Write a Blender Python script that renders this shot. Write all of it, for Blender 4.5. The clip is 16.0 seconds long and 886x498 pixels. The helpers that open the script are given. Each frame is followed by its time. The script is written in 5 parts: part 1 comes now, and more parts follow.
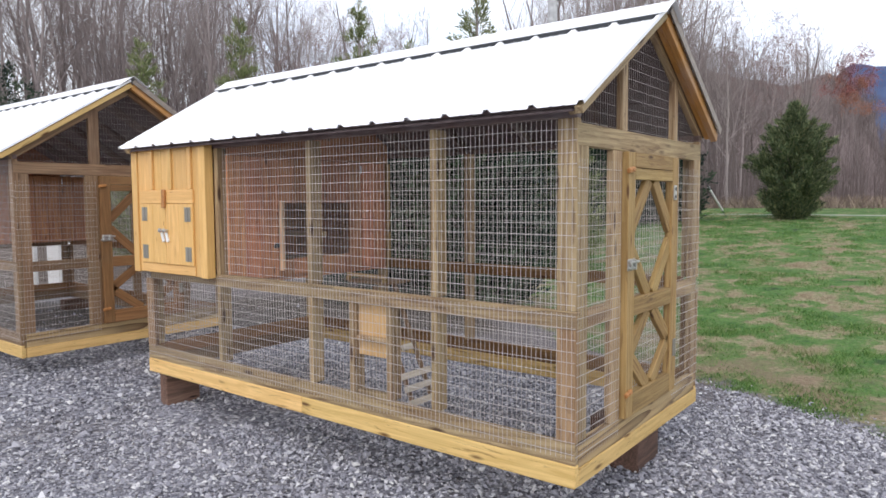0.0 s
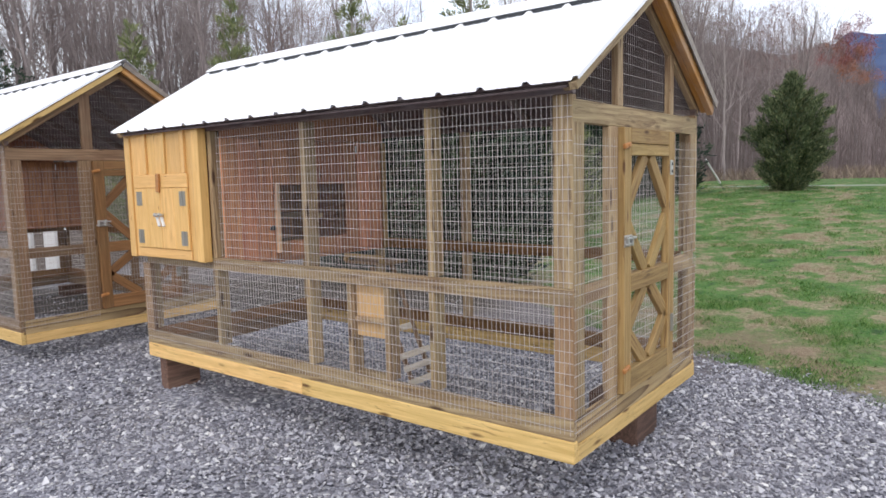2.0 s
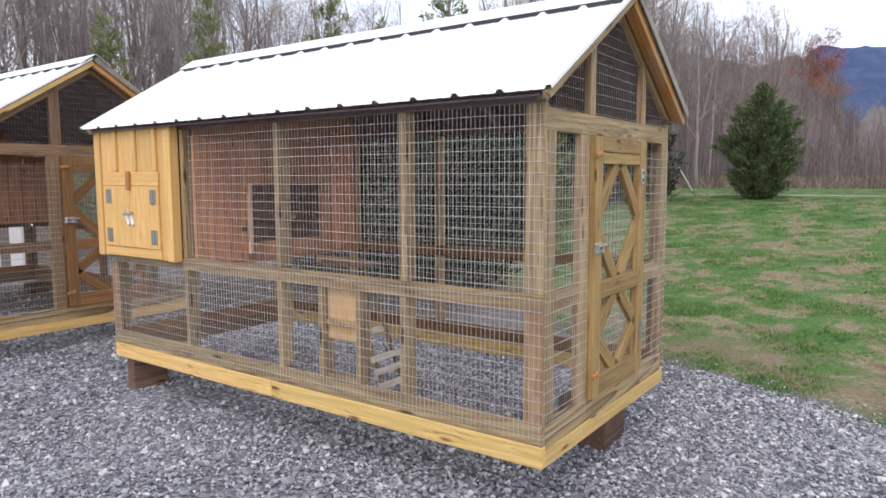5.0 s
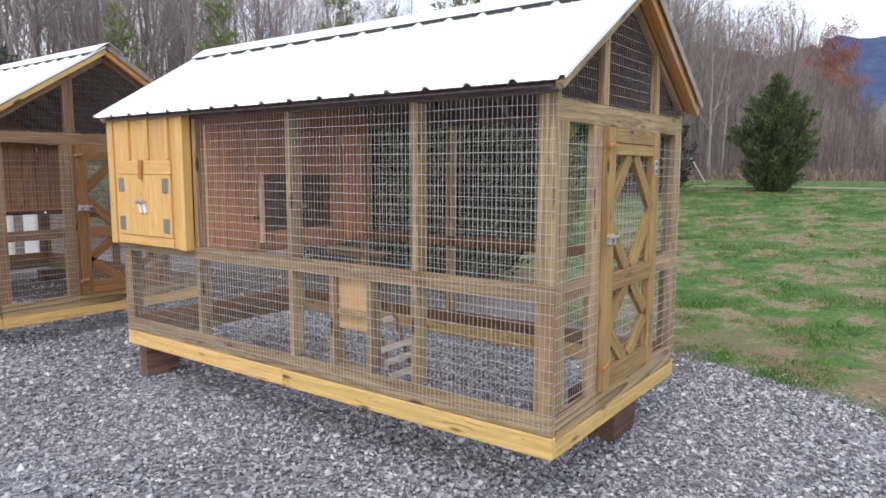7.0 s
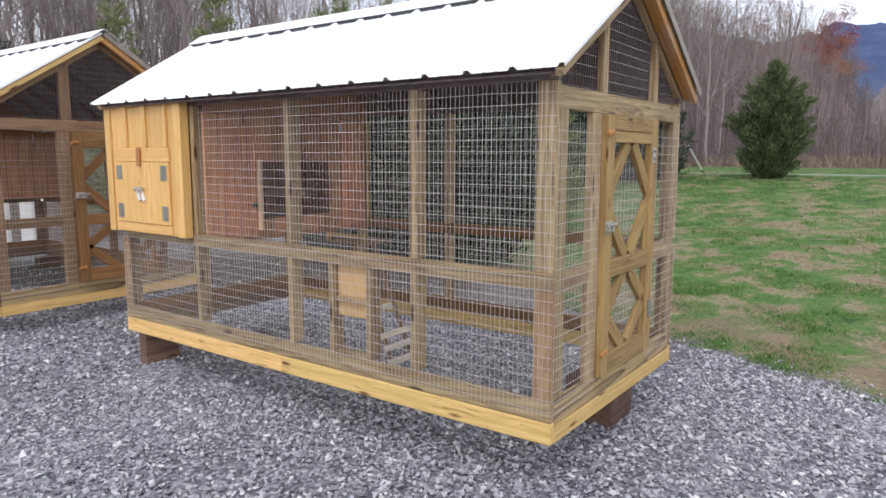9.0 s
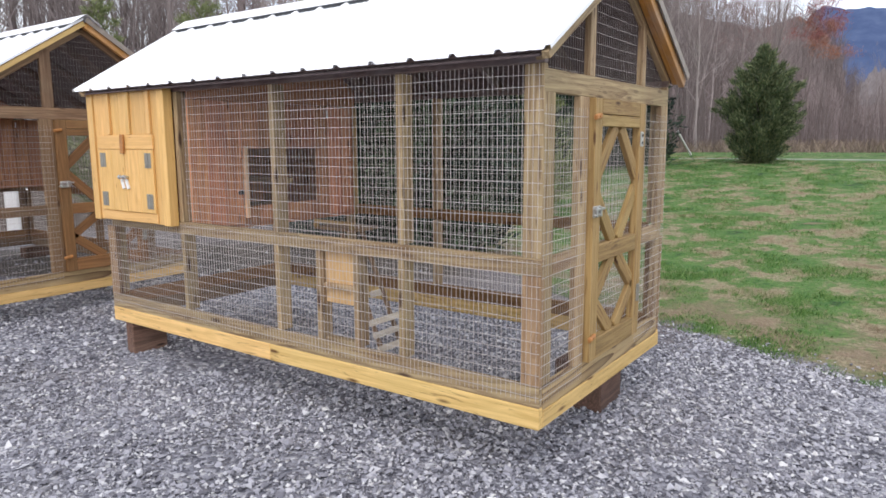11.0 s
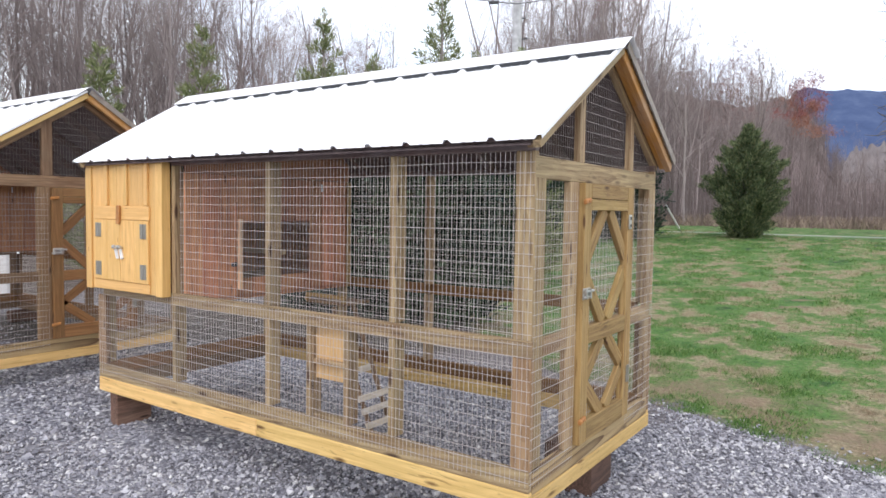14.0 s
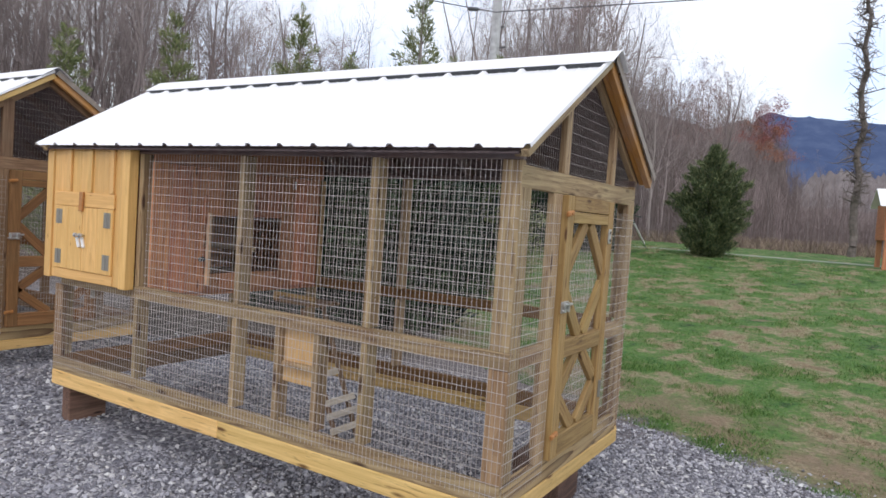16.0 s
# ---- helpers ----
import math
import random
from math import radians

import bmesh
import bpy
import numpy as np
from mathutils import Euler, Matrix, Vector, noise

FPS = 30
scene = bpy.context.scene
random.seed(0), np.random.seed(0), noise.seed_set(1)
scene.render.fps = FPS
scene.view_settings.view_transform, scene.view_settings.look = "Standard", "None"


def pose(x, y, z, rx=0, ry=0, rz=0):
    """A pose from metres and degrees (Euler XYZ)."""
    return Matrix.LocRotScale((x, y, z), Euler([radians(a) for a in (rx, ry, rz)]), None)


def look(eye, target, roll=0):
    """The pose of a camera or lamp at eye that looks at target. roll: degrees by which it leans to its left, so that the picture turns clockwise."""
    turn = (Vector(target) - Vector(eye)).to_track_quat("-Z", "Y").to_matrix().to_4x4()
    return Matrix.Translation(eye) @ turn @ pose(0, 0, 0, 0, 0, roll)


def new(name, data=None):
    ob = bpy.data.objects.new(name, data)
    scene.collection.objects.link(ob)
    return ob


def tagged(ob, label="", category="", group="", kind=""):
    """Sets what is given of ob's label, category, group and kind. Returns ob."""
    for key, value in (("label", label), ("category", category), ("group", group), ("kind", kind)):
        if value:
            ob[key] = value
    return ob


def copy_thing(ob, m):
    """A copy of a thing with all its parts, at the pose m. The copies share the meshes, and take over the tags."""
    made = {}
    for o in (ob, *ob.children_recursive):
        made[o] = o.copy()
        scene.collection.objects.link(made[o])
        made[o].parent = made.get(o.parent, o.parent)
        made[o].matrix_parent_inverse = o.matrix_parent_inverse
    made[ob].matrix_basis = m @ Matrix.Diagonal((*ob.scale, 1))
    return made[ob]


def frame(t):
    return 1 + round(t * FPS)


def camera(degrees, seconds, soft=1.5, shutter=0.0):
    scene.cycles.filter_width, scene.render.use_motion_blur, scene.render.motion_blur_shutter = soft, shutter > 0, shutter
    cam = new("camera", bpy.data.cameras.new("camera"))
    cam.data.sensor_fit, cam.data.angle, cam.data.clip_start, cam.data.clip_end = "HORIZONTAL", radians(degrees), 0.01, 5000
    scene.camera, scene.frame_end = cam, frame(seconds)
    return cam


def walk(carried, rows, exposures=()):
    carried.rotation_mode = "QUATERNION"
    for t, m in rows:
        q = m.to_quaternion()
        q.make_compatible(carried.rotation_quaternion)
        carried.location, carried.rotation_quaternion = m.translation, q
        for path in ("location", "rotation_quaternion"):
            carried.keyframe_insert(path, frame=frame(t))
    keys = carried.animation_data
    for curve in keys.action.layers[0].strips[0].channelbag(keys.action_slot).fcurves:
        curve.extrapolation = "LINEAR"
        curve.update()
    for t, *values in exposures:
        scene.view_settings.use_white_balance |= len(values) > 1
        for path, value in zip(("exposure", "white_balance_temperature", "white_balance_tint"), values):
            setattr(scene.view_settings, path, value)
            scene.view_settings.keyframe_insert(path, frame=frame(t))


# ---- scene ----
cam = camera(66.0, 16.0, soft=1.6)
PATH = [
    (0, (1.359, -2.707, 1.58), (0.137, -1.13, 1.437), -0.3),
    (0.5, (1.355, -2.704, 1.596), (0.134, -1.128, 1.436), -0.8),
    (1, (1.353, -2.708, 1.592), (0.135, -1.131, 1.416), -0.7),
    (1.5, (1.355, -2.699, 1.586), (0.138, -1.122, 1.394), -1.2),
    (2, (1.36, -2.694, 1.589), (0.145, -1.119, 1.381), -1.4),
    (2.5, (1.366, -2.692, 1.59), (0.154, -1.119, 1.353), -0.9),
    (3, (1.369, -2.695, 1.6), (0.162, -1.12, 1.35), -0.6),
    (3.5, (1.375, -2.693, 1.602), (0.187, -1.099, 1.394), -0.5),
    (4, (1.376, -2.69, 1.598), (0.212, -1.074, 1.404), -0.4),
    (6.5, (1.371, -2.69, 1.61), (0.207, -1.079, 1.385), -0.0),
    (7, (1.368, -2.689, 1.604), (0.189, -1.09, 1.372), 0.1),
    (7.5, (1.366, -2.698, 1.61), (0.178, -1.108, 1.364), -0.0),
    (8, (1.363, -2.708, 1.607), (0.175, -1.118, 1.357), 0.1),
    (8.5, (1.361, -2.709, 1.598), (0.184, -1.112, 1.343), 0.6),
    (9, (1.366, -2.709, 1.606), (0.198, -1.108, 1.337), 0.1),
    (9.5, (1.373, -2.694, 1.597), (0.213, -1.087, 1.322), 0.1),
    (10, (1.371, -2.683, 1.595), (0.221, -1.073, 1.299), -0.4),
    (12.5, (1.369, -2.686, 1.599), (0.234, -1.07, 1.283), 0.5),
    (13, (1.367, -2.688, 1.607), (0.231, -1.072, 1.29), 0.7),
    (13.5, (1.37, -2.697, 1.635), (0.234, -1.079, 1.335), 0.7),
    (14, (1.382, -2.711, 1.661), (0.248, -1.067, 1.55), 0.9),
    (14.5, (1.397, -2.722, 1.666), (0.281, -1.063, 1.676), 0.6),
    (15, (1.396, -2.73, 1.659), (0.294, -1.061, 1.689), 0.7),
    (15.5, (1.382, -2.733, 1.658), (0.292, -1.056, 1.612), 1.7),
    (16, (1.285, -2.683, 1.665), (0.234, -0.984, 1.57), 3.9),
]
walk(cam, [(t, look(eye, target, roll)) for t, eye, target, roll in PATH],
     [(t, e, 6500, 13) for t, e in ((0, 0.05), (10.2, 0.05), (12.3, 0.32), (13.5, 0.30), (14.5, 0.10), (15.3, -0.06), (16, -0.22))])

# ---- world and light ----
world = bpy.data.worlds.new("overcast_sky")
scene.world = world
world.use_nodes = True
wn, wl = world.node_tree.nodes, world.node_tree.links
wn.clear()
w_out = wn.new("ShaderNodeOutputWorld")
w_bg = wn.new("ShaderNodeBackground")
w_sky = wn.new("ShaderNodeTexSky")
w_sky.sky_type, w_sky.sun_disc = "NISHITA", False
w_sky.sun_elevation, w_sky.sun_rotation = radians(48), radians(160)
w_co = wn.new("ShaderNodeTexCoord")
w_noise = wn.new("ShaderNodeTexNoise")
w_noise.inputs["Scale"].default_value, w_noise.inputs["Detail"].default_value = 2.2, 4
w_ramp = wn.new("ShaderNodeValToRGB")
w_ramp.color_ramp.elements[0].position, w_ramp.color_ramp.elements[0].color = 0.33, (0.68, 0.77, 0.93, 1)
w_ramp.color_ramp.elements[1].position, w_ramp.color_ramp.elements[1].color = 0.50, (0.985, 0.99, 1.0, 1)
w_mix = wn.new("ShaderNodeMix")
w_mix.data_type = "RGBA"
w_mix.inputs["Factor"].default_value = 0.93
wl.new(w_co.outputs["Generated"], w_noise.inputs["Vector"])
wl.new(w_noise.outputs["Fac"], w_ramp.inputs["Fac"])
wl.new(w_sky.outputs["Color"], w_mix.inputs["A"])
wl.new(w_ramp.outputs["Color"], w_mix.inputs["B"])
wl.new(w_mix.outputs["Result"], w_bg.inputs["Color"])
w_bg.inputs["Strength"].default_value = 1.15
wl.new(w_bg.outputs["Background"], w_out.inputs["Surface"])
sun = new("sun", bpy.data.lights.new("sun", "SUN"))
sun.data.energy, sun.data.angle, sun.data.color = 0.9, radians(25), (1.0, 0.98, 0.97)
sun.matrix_world = look((3.0, -7.0, 9.0), (0, 0, 0))

# ---- materials ----
def material(name):
    m = bpy.data.materials.new(name)
    m.use_nodes = True
    n, l = m.node_tree.nodes, m.node_tree.links
    return m, n, l, n["Principled BSDF"]


def ramp(n, stops):
    r = n.new("ShaderNodeValToRGB")
    e = r.color_ramp.elements
    while len(e) < len(stops):
        e.new(0.5)
    for k, (p, c) in enumerate(stops):
        e[k].position, e[k].color = p, (*c, 1)
    return r


def scaled(n, l, out, scale):
    m = n.new("ShaderNodeMapping")
    m.inputs["Scale"].default_value = scale
    l.new(out, m.inputs["Vector"])
    return m.outputs["Vector"]


def tex_noise(n, l, vec, scale, detail=4, rough=0.55, distort=0.0):
    t = n.new("ShaderNodeTexNoise")
    t.inputs["Scale"].default_value, t.inputs["Detail"].default_value = scale, detail
    t.inputs["Roughness"].default_value, t.inputs["Distortion"].default_value = rough, distort
    l.new(vec, t.inputs["Vector"])
    return t.outputs["Fac"]


def mixed(n, l, fac, a, b, mode="MIX"):
    m = n.new("ShaderNodeMix")
    m.data_type, m.blend_type = "RGBA", mode
    for key, v in (("Factor", fac), ("A", a), ("B", b)):
        if isinstance(v, (int, float)):
            m.inputs[key].default_value = v
        elif isinstance(v, tuple):
            m.inputs[key].default_value = (*v, 1)
        else:
            l.new(v, m.inputs[key])
    return m.outputs["Result"]


def mathed(n, l, op, a, b=0.0):
    m = n.new("ShaderNodeMath")
    m.operation = op
    for k, v in enumerate((a, b)):
        if isinstance(v, (int, float)):
            m.inputs[k].default_value = v
        else:
            l.new(v, m.inputs[k])
    return m.outputs[0]


def bumped(n, l, b, height, strength, distance=0.003):
    k = n.new("ShaderNodeBump")
    k.inputs["Strength"].default_value, k.inputs["Distance"].default_value = strength, distance
    l.new(height, k.inputs["Height"])
    l.new(k.outputs["Normal"], b.inputs["Normal"])


def wood(name, dark, light, knot, rough=0.7, knots=0.10, stain=(0.5, 0.5, 0.5), stain_amount=0.25, swing=0.3, figure=0.45, streaks=0.3, ring=17.0, latewood=None):
    """Sawn softwood with its grain along local x."""
    m, n, l, b = material(name)
    co, info = n.new("ShaderNodeTexCoord"), n.new("ShaderNodeObjectInfo")
    off = n.new("ShaderNodeVectorMath")
    off.operation = "SCALE"
    off.inputs[0].default_value = (37.0, 11.0, 23.0)
    l.new(info.outputs["Random"], off.inputs["Scale"])
    add = n.new("ShaderNodeVectorMath")
    l.new(co.outputs["Object"], add.inputs[0])
    l.new(off.outputs[0], add.inputs[1])
    v = add.outputs[0]
    grain = tex_noise(n, l, scaled(n, l, v, (1.8, 38, 38)), 1.0, 5, 0.66, 1.1)
    fine = tex_noise(n, l, scaled(n, l, v, (7, 190, 190)), 1.0, 3, 0.6)
    rings = n.new("ShaderNodeTexWave")
    rings.wave_type, rings.rings_direction, rings.wave_profile = "RINGS", "X", "SAW"
    rings.inputs["Scale"].default_value, rings.inputs["Distortion"].default_value = ring, 5.0
    rings.inputs["Detail"].default_value, rings.inputs["Detail Scale"].default_value = 2.0, 0.6
    # the pith runs near the board and a little askew, which draws arches on its face
    shift, near = n.new("ShaderNodeVectorMath"), n.new("ShaderNodeVectorMath")
    shift.operation = "SCALE"
    shift.inputs[0].default_value = (0.9, 0.09, 0.07)
    l.new(info.outputs["Random"], shift.inputs["Scale"])
    l.new(co.outputs["Object"], near.inputs[0])
    l.new(shift.outputs[0], near.inputs[1])
    askew = n.new("ShaderNodeMapping")
    askew.inputs["Scale"].default_value, askew.inputs["Rotation"].default_value = (0.22, 1.0, 1.0), (0.0, 0.24, 0.16)
    l.new(near.outputs[0], askew.inputs["Vector"])
    l.new(askew.outputs["Vector"], rings.inputs["Vector"])
    late = ramp(n, [(0.45, (0, 0, 0)), (0.95, (1, 1, 1))])
    l.new(rings.outputs["Fac"], late.inputs["Fac"])
    col = ramp(n, [(0.36, dark), (0.60, light)])
    l.new(grain, col.inputs["Fac"])
    c = mixed(n, l, mathed(n, l, "MULTIPLY", fine, 0.35), col.outputs["Color"], dark)
    c = mixed(n, l, mathed(n, l, "MULTIPLY", late.outputs["Color"], figure), c, latewood or dark)
    blotch = tex_noise(n, l, v, 3.2, 4, 0.6)
    bl = ramp(n, [(0.45, (0, 0, 0)), (0.72, (1, 1, 1))])
    l.new(blotch, bl.inputs["Fac"])
    c = mixed(n, l, mathed(n, l, "MULTIPLY", bl.outputs["Color"], stain_amount), c, stain)
    vor = n.new("ShaderNodeTexVoronoi")
    vor.inputs["Scale"].default_value = 1.0
    l.new(scaled(n, l, v, (3.2, 13, 13)), vor.inputs["Vector"])
    kn = ramp(n, [(knots * 0.6, (1, 1, 1)), (knots * 1.5, (0, 0, 0))])
    l.new(vor.outputs["Distance"], kn.inputs["Fac"])
    c = mixed(n, l, kn.outputs["Color"], c, knot)
    dash = ramp(n, [(0.60, (0, 0, 0)), (0.68, (1, 1, 1))])
    l.new(tex_noise(n, l, scaled(n, l, v, (4.5, 48, 48)), 1.0, 3, 0.6, 0.9), dash.inputs["Fac"])
    c = mixed(n, l, mathed(n, l, "MULTIPLY", dash.outputs["Color"], streaks), c, knot)
    tone = mathed(n, l, "ADD", mathed(n, l, "MULTIPLY", info.outputs["Random"], swing), 1.0 - swing / 2)
    hsv = n.new("ShaderNodeHueSaturation")
    l.new(tone, hsv.inputs["Value"])
    other = mathed(n, l, "FRACT", mathed(n, l, "MULTIPLY", info.outputs["Random"], 7.31))
    l.new(mathed(n, l, "ADD", mathed(n, l, "MULTIPLY", other, 0.030 * swing), 0.5 - 0.015 * swing), hsv.inputs["Hue"])
    l.new(c, hsv.inputs["Color"])
    l.new(hsv.outputs["Color"], b.inputs["Base Color"])
    b.inputs["Roughness"].default_value = rough
    bumped(n, l, b, mathed(n, l, "ADD", grain, fine), 0.5)
    return m


FRAME = wood("treated_pine", (0.225, 0.138, 0.070), (0.515, 0.38, 0.208), (0.075, 0.038, 0.02), stain=(0.40, 0.32, 0.17), stain_amount=0.45, knots=0.15, swing=0.42, figure=0.5, streaks=0.55, ring=13.0, latewood=(0.15, 0.085, 0.042))
REDPINE = wood("red_brown_heart_pine", (0.20, 0.112, 0.054), (0.43, 0.275, 0.148), (0.07, 0.03, 0.015), stain=(0.30, 0.19, 0.10), knots=0.12, swing=0.2, figure=0.55, streaks=0.5)
FIGURED = wood("figured_treated_pine", (0.36, 0.24, 0.115), (0.54, 0.39, 0.19), (0.075, 0.038, 0.02), stain=(0.40, 0.32, 0.17), stain_amount=0.3, knots=0.13, swing=0.1, figure=0.95, streaks=0.2, ring=9.0, latewood=(0.12, 0.062, 0.026))
SKID = wood("fresh_yellow_pine", (0.58, 0.36, 0.115), (0.81, 0.55, 0.22), (0.13, 0.055, 0.015), stain=(0.54, 0.38, 0.13), knots=0.13, streaks=0.5, figure=0.2)
BOXWOOD = wood("orange_stained_pine", (0.66, 0.375, 0.115), (0.82, 0.505, 0.185), (0.40, 0.16, 0.03), rough=0.5, knots=0.05, stain=(0.74, 0.46, 0.17), stain_amount=0.4, swing=0.2)
INNER = wood("red_brown_stained_board", (0.35, 0.130, 0.066), (0.64, 0.285, 0.128), (0.15, 0.05, 0.02), rough=0.6, knots=0.10, stain=(0.42, 0.2, 0.10), swing=0.5)
BARGE = wood("orange_brown_barge", (0.42, 0.19, 0.04), (0.62, 0.31, 0.075), (0.15, 0.06, 0.02), rough=0.55, knots=0.05)
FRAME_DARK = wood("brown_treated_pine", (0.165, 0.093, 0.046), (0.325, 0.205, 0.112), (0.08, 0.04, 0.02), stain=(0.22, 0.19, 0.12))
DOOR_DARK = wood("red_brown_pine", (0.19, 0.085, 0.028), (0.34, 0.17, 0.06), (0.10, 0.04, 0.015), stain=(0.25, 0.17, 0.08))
DOORWOOD = wood("honey_pine", (0.235, 0.138, 0.045), (0.435, 0.292, 0.115), (0.10, 0.045, 0.015), stain=(0.36, 0.28, 0.11), streaks=0.5)
RUNG = wood("pale_lath", (0.56, 0.48, 0.37), (0.76, 0.68, 0.55), (0.3, 0.22, 0.15), knots=0.03)
HATCH = wood("pale_orange_board", (0.52, 0.31, 0.12), (0.72, 0.48, 0.22), (0.26, 0.12, 0.04), knots=0.14, swing=0.1, streaks=0.2)
PALE = wood("peach_trim", (0.72, 0.42, 0.22), (0.86, 0.60, 0.38), (0.5, 0.25, 0.1), knots=0.03)
BLOCK = wood("old_timber", (0.085, 0.045, 0.03), (0.22, 0.125, 0.085), (0.03, 0.015, 0.01), rough=0.85, stain=(0.16, 0.12, 0.09))
# rafters, purlins, top plates: shade under the eaves is painted into this brown
RAFTER = wood("shade_brown_pine", (0.10, 0.062, 0.054), (0.20, 0.13, 0.11), (0.09, 0.05, 0.035))


def metal(name, color, rough, metallic=1.0, bump=0.15, worn=0.78):
    m, n, l, b = material(name)
    co = n.new("ShaderNodeTexCoord")
    f = tex_noise(n, l, co.outputs["Object"], 60, 4)
    g = tex_noise(n, l, co.outputs["Object"], 5, 4)
    r = ramp(n, [(0.3, tuple(c * worn for c in color)), (0.7, color)])
    l.new(g, r.inputs["Fac"])
    l.new(r.outputs["Color"], b.inputs["Base Color"])
    b.inputs["Metallic"].default_value = metallic
    l.new(mathed(n, l, "ADD", mathed(n, l, "MULTIPLY", f, 0.25), rough - 0.12), b.inputs["Roughness"])
    bumped(n, l, b, f, bump, 0.0006)
    return m


WIRE = metal("galvanised_wire", (0.66, 0.605, 0.565), 0.5, 0.3)
STEEL = metal("zinc_plated_steel", (0.62, 0.62, 0.60), 0.35)
HINGE = metal("grey_steel", (0.40, 0.38, 0.33), 0.5, 0.8)
ROOF = metal("white_painted_sheet", (0.88, 0.885, 0.89), 0.45, 0.0, 0.05, 0.97)
EDGE = metal("black_gap_shade_and_knob", (0.05, 0.055, 0.06), 0.6, 0.0, 0.05)


def plain(name, color, rough=0.6, scale=14, swing=0.25):
    m, n, l, b = material(name)
    co = n.new("ShaderNodeTexCoord")
    f = tex_noise(n, l, co.outputs["Object"], scale, 5)
    r = ramp(n, [(0.3, tuple(c * (1 - swing) for c in color)), (0.7, tuple(min(1, c * (1 + swing)) for c in color))])
    l.new(f, r.inputs["Fac"])
    l.new(r.outputs["Color"], b.inputs["Base Color"])
    b.inputs["Roughness"].default_value = rough
    bumped(n, l, b, f, 0.3, 0.004)
    return m


# dark enough to carry the shade of the roof's underside
DECK = plain("shade_dark_deck", (0.15, 0.112, 0.108), 0.9, 20)
WHITE = plain("white_plastic", (0.78, 0.78, 0.76), 0.4, 8, 0.05)
POLE = plain("weathered_pole", (0.52, 0.52, 0.53), 0.85, 6)
OLD_BARK = plain("dark_furrowed_bark", (0.15, 0.125, 0.112), 0.95, 5, 0.4)
CABLE = plain("black_cable", (0.10, 0.10, 0.11), 0.6)
TRIM = plain("dull_rake_metal", (0.27, 0.225, 0.185), 0.5, 12)
ORANGE = plain("orange_toggle", (0.42, 0.18, 0.05), 0.5, 30)


def lawn_noise(n, l, pos):
    a, b_ = tex_noise(n, l, scaled(n, l, pos, (3.6, 2.6, 2.0)), 1.0, 8, 0.72), tex_noise(n, l, scaled(n, l, pos, (1.15, 0.75, 1.0)), 1.0, 6, 0.68)
    return mathed(n, l, "ADD", mathed(n, l, "MULTIPLY", a, 0.36), mathed(n, l, "MULTIPLY", b_, 0.64))


def islands(name, stops, rough=0.8, bump_scale=0.0, patch=None, shine=0.5):
    """Loose pieces whose colour varies from piece to piece; patch: a second tint by large noise."""
    m, n, l, b = material(name)
    geo = n.new("ShaderNodeNewGeometry")
    r = ramp(n, stops)
    l.new(geo.outputs["Random Per Island"], r.inputs["Fac"])
    c = r.outputs["Color"]
    if patch:
        f = lawn_noise(n, l, geo.outputs["Position"])
        k = ramp(n, [(patch[1], (0, 0, 0)), (patch[2], (1, 1, 1))])
        l.new(f, k.inputs["Fac"])
        c = mixed(n, l, k.outputs["Color"], c, patch[3])
    if bump_scale:
        f = tex_noise(n, l, geo.outputs["Position"], bump_scale, 3)
        c = mixed(n, l, mathed(n, l, "MULTIPLY", f, 0.4), c, (0.05, 0.05, 0.05))
        bumped(n, l, b, f, 0.4, 0.003)
    l.new(c, b.inputs["Base Color"])
    b.inputs["Roughness"].default_value = rough
    b.inputs["Specular IOR Level"].default_value = shine
    return m


STONES = islands("crushed_limestone", [(0.0, (0.14, 0.137, 0.16)), (0.30, (0.31, 0.305, 0.34)), (0.68, (0.50, 0.495, 0.535)), (0.90, (0.67, 0.66, 0.675)), (1.0, (0.85, 0.84, 0.82))], 0.75, 45)
NEEDLES = islands("cedar_foliage", [(0.0, (0.016, 0.025, 0.024)), (0.6, (0.036, 0.054, 0.044)), (1.0, (0.066, 0.092, 0.064))], 0.85, 0, (1.5, 0.50, 0.60, (0.085, 0.125, 0.07)), 0.1)
CEDAR_LEAF = islands("olive_cedar_foliage", [(0.0, (0.046, 0.068, 0.040)), (0.6, (0.122, 0.158, 0.078)), (1.0, (0.25, 0.265, 0.13))], 0.85, 0, None, 0.1)
PINE = islands("pine_foliage", [(0.0, (0.125, 0.155, 0.070)), (0.6, (0.215, 0.250, 0.110)), (1.0, (0.33, 0.345, 0.18))], 0.85, 0, None, 0.1)
BUDS = islands("red_buds", [(0.0, (0.21, 0.125, 0.112)), (0.6, (0.30, 0.175, 0.155)), (1.0, (0.38, 0.25, 0.215))], 0.9, 0, None, 0.1)
TAN = islands("dry_weeds", [(0.0, (0.13, 0.092, 0.075)), (0.6, (0.22, 0.165, 0.125)), (1.0, (0.34, 0.27, 0.19))], 0.9)
BLADES = islands("grass_blades", [(0.0, (0.040, 0.115, 0.026)), (0.6, (0.115, 0.225, 0.052)), (1.0, (0.23, 0.31, 0.11))], 0.8, 0, (1.5, 0.495, 0.555, (0.35, 0.295, 0.19)), 0.2)
RED = islands("bright_red_buds", [(0.0, (0.24, 0.085, 0.078)), (0.6, (0.34, 0.11, 0.10)), (1.0, (0.42, 0.18, 0.155))], 0.9, 0, None, 0.1)
# thicket bark evened to pale grey, so haze sits in its colour
SAPLING = islands("haze_grey_sapling_bark", [(0.0, (0.15, 0.120, 0.112)), (0.6, (0.185, 0.152, 0.142)), (1.0, (0.245, 0.21, 0.196))], 0.9, 0, None, 0.1)
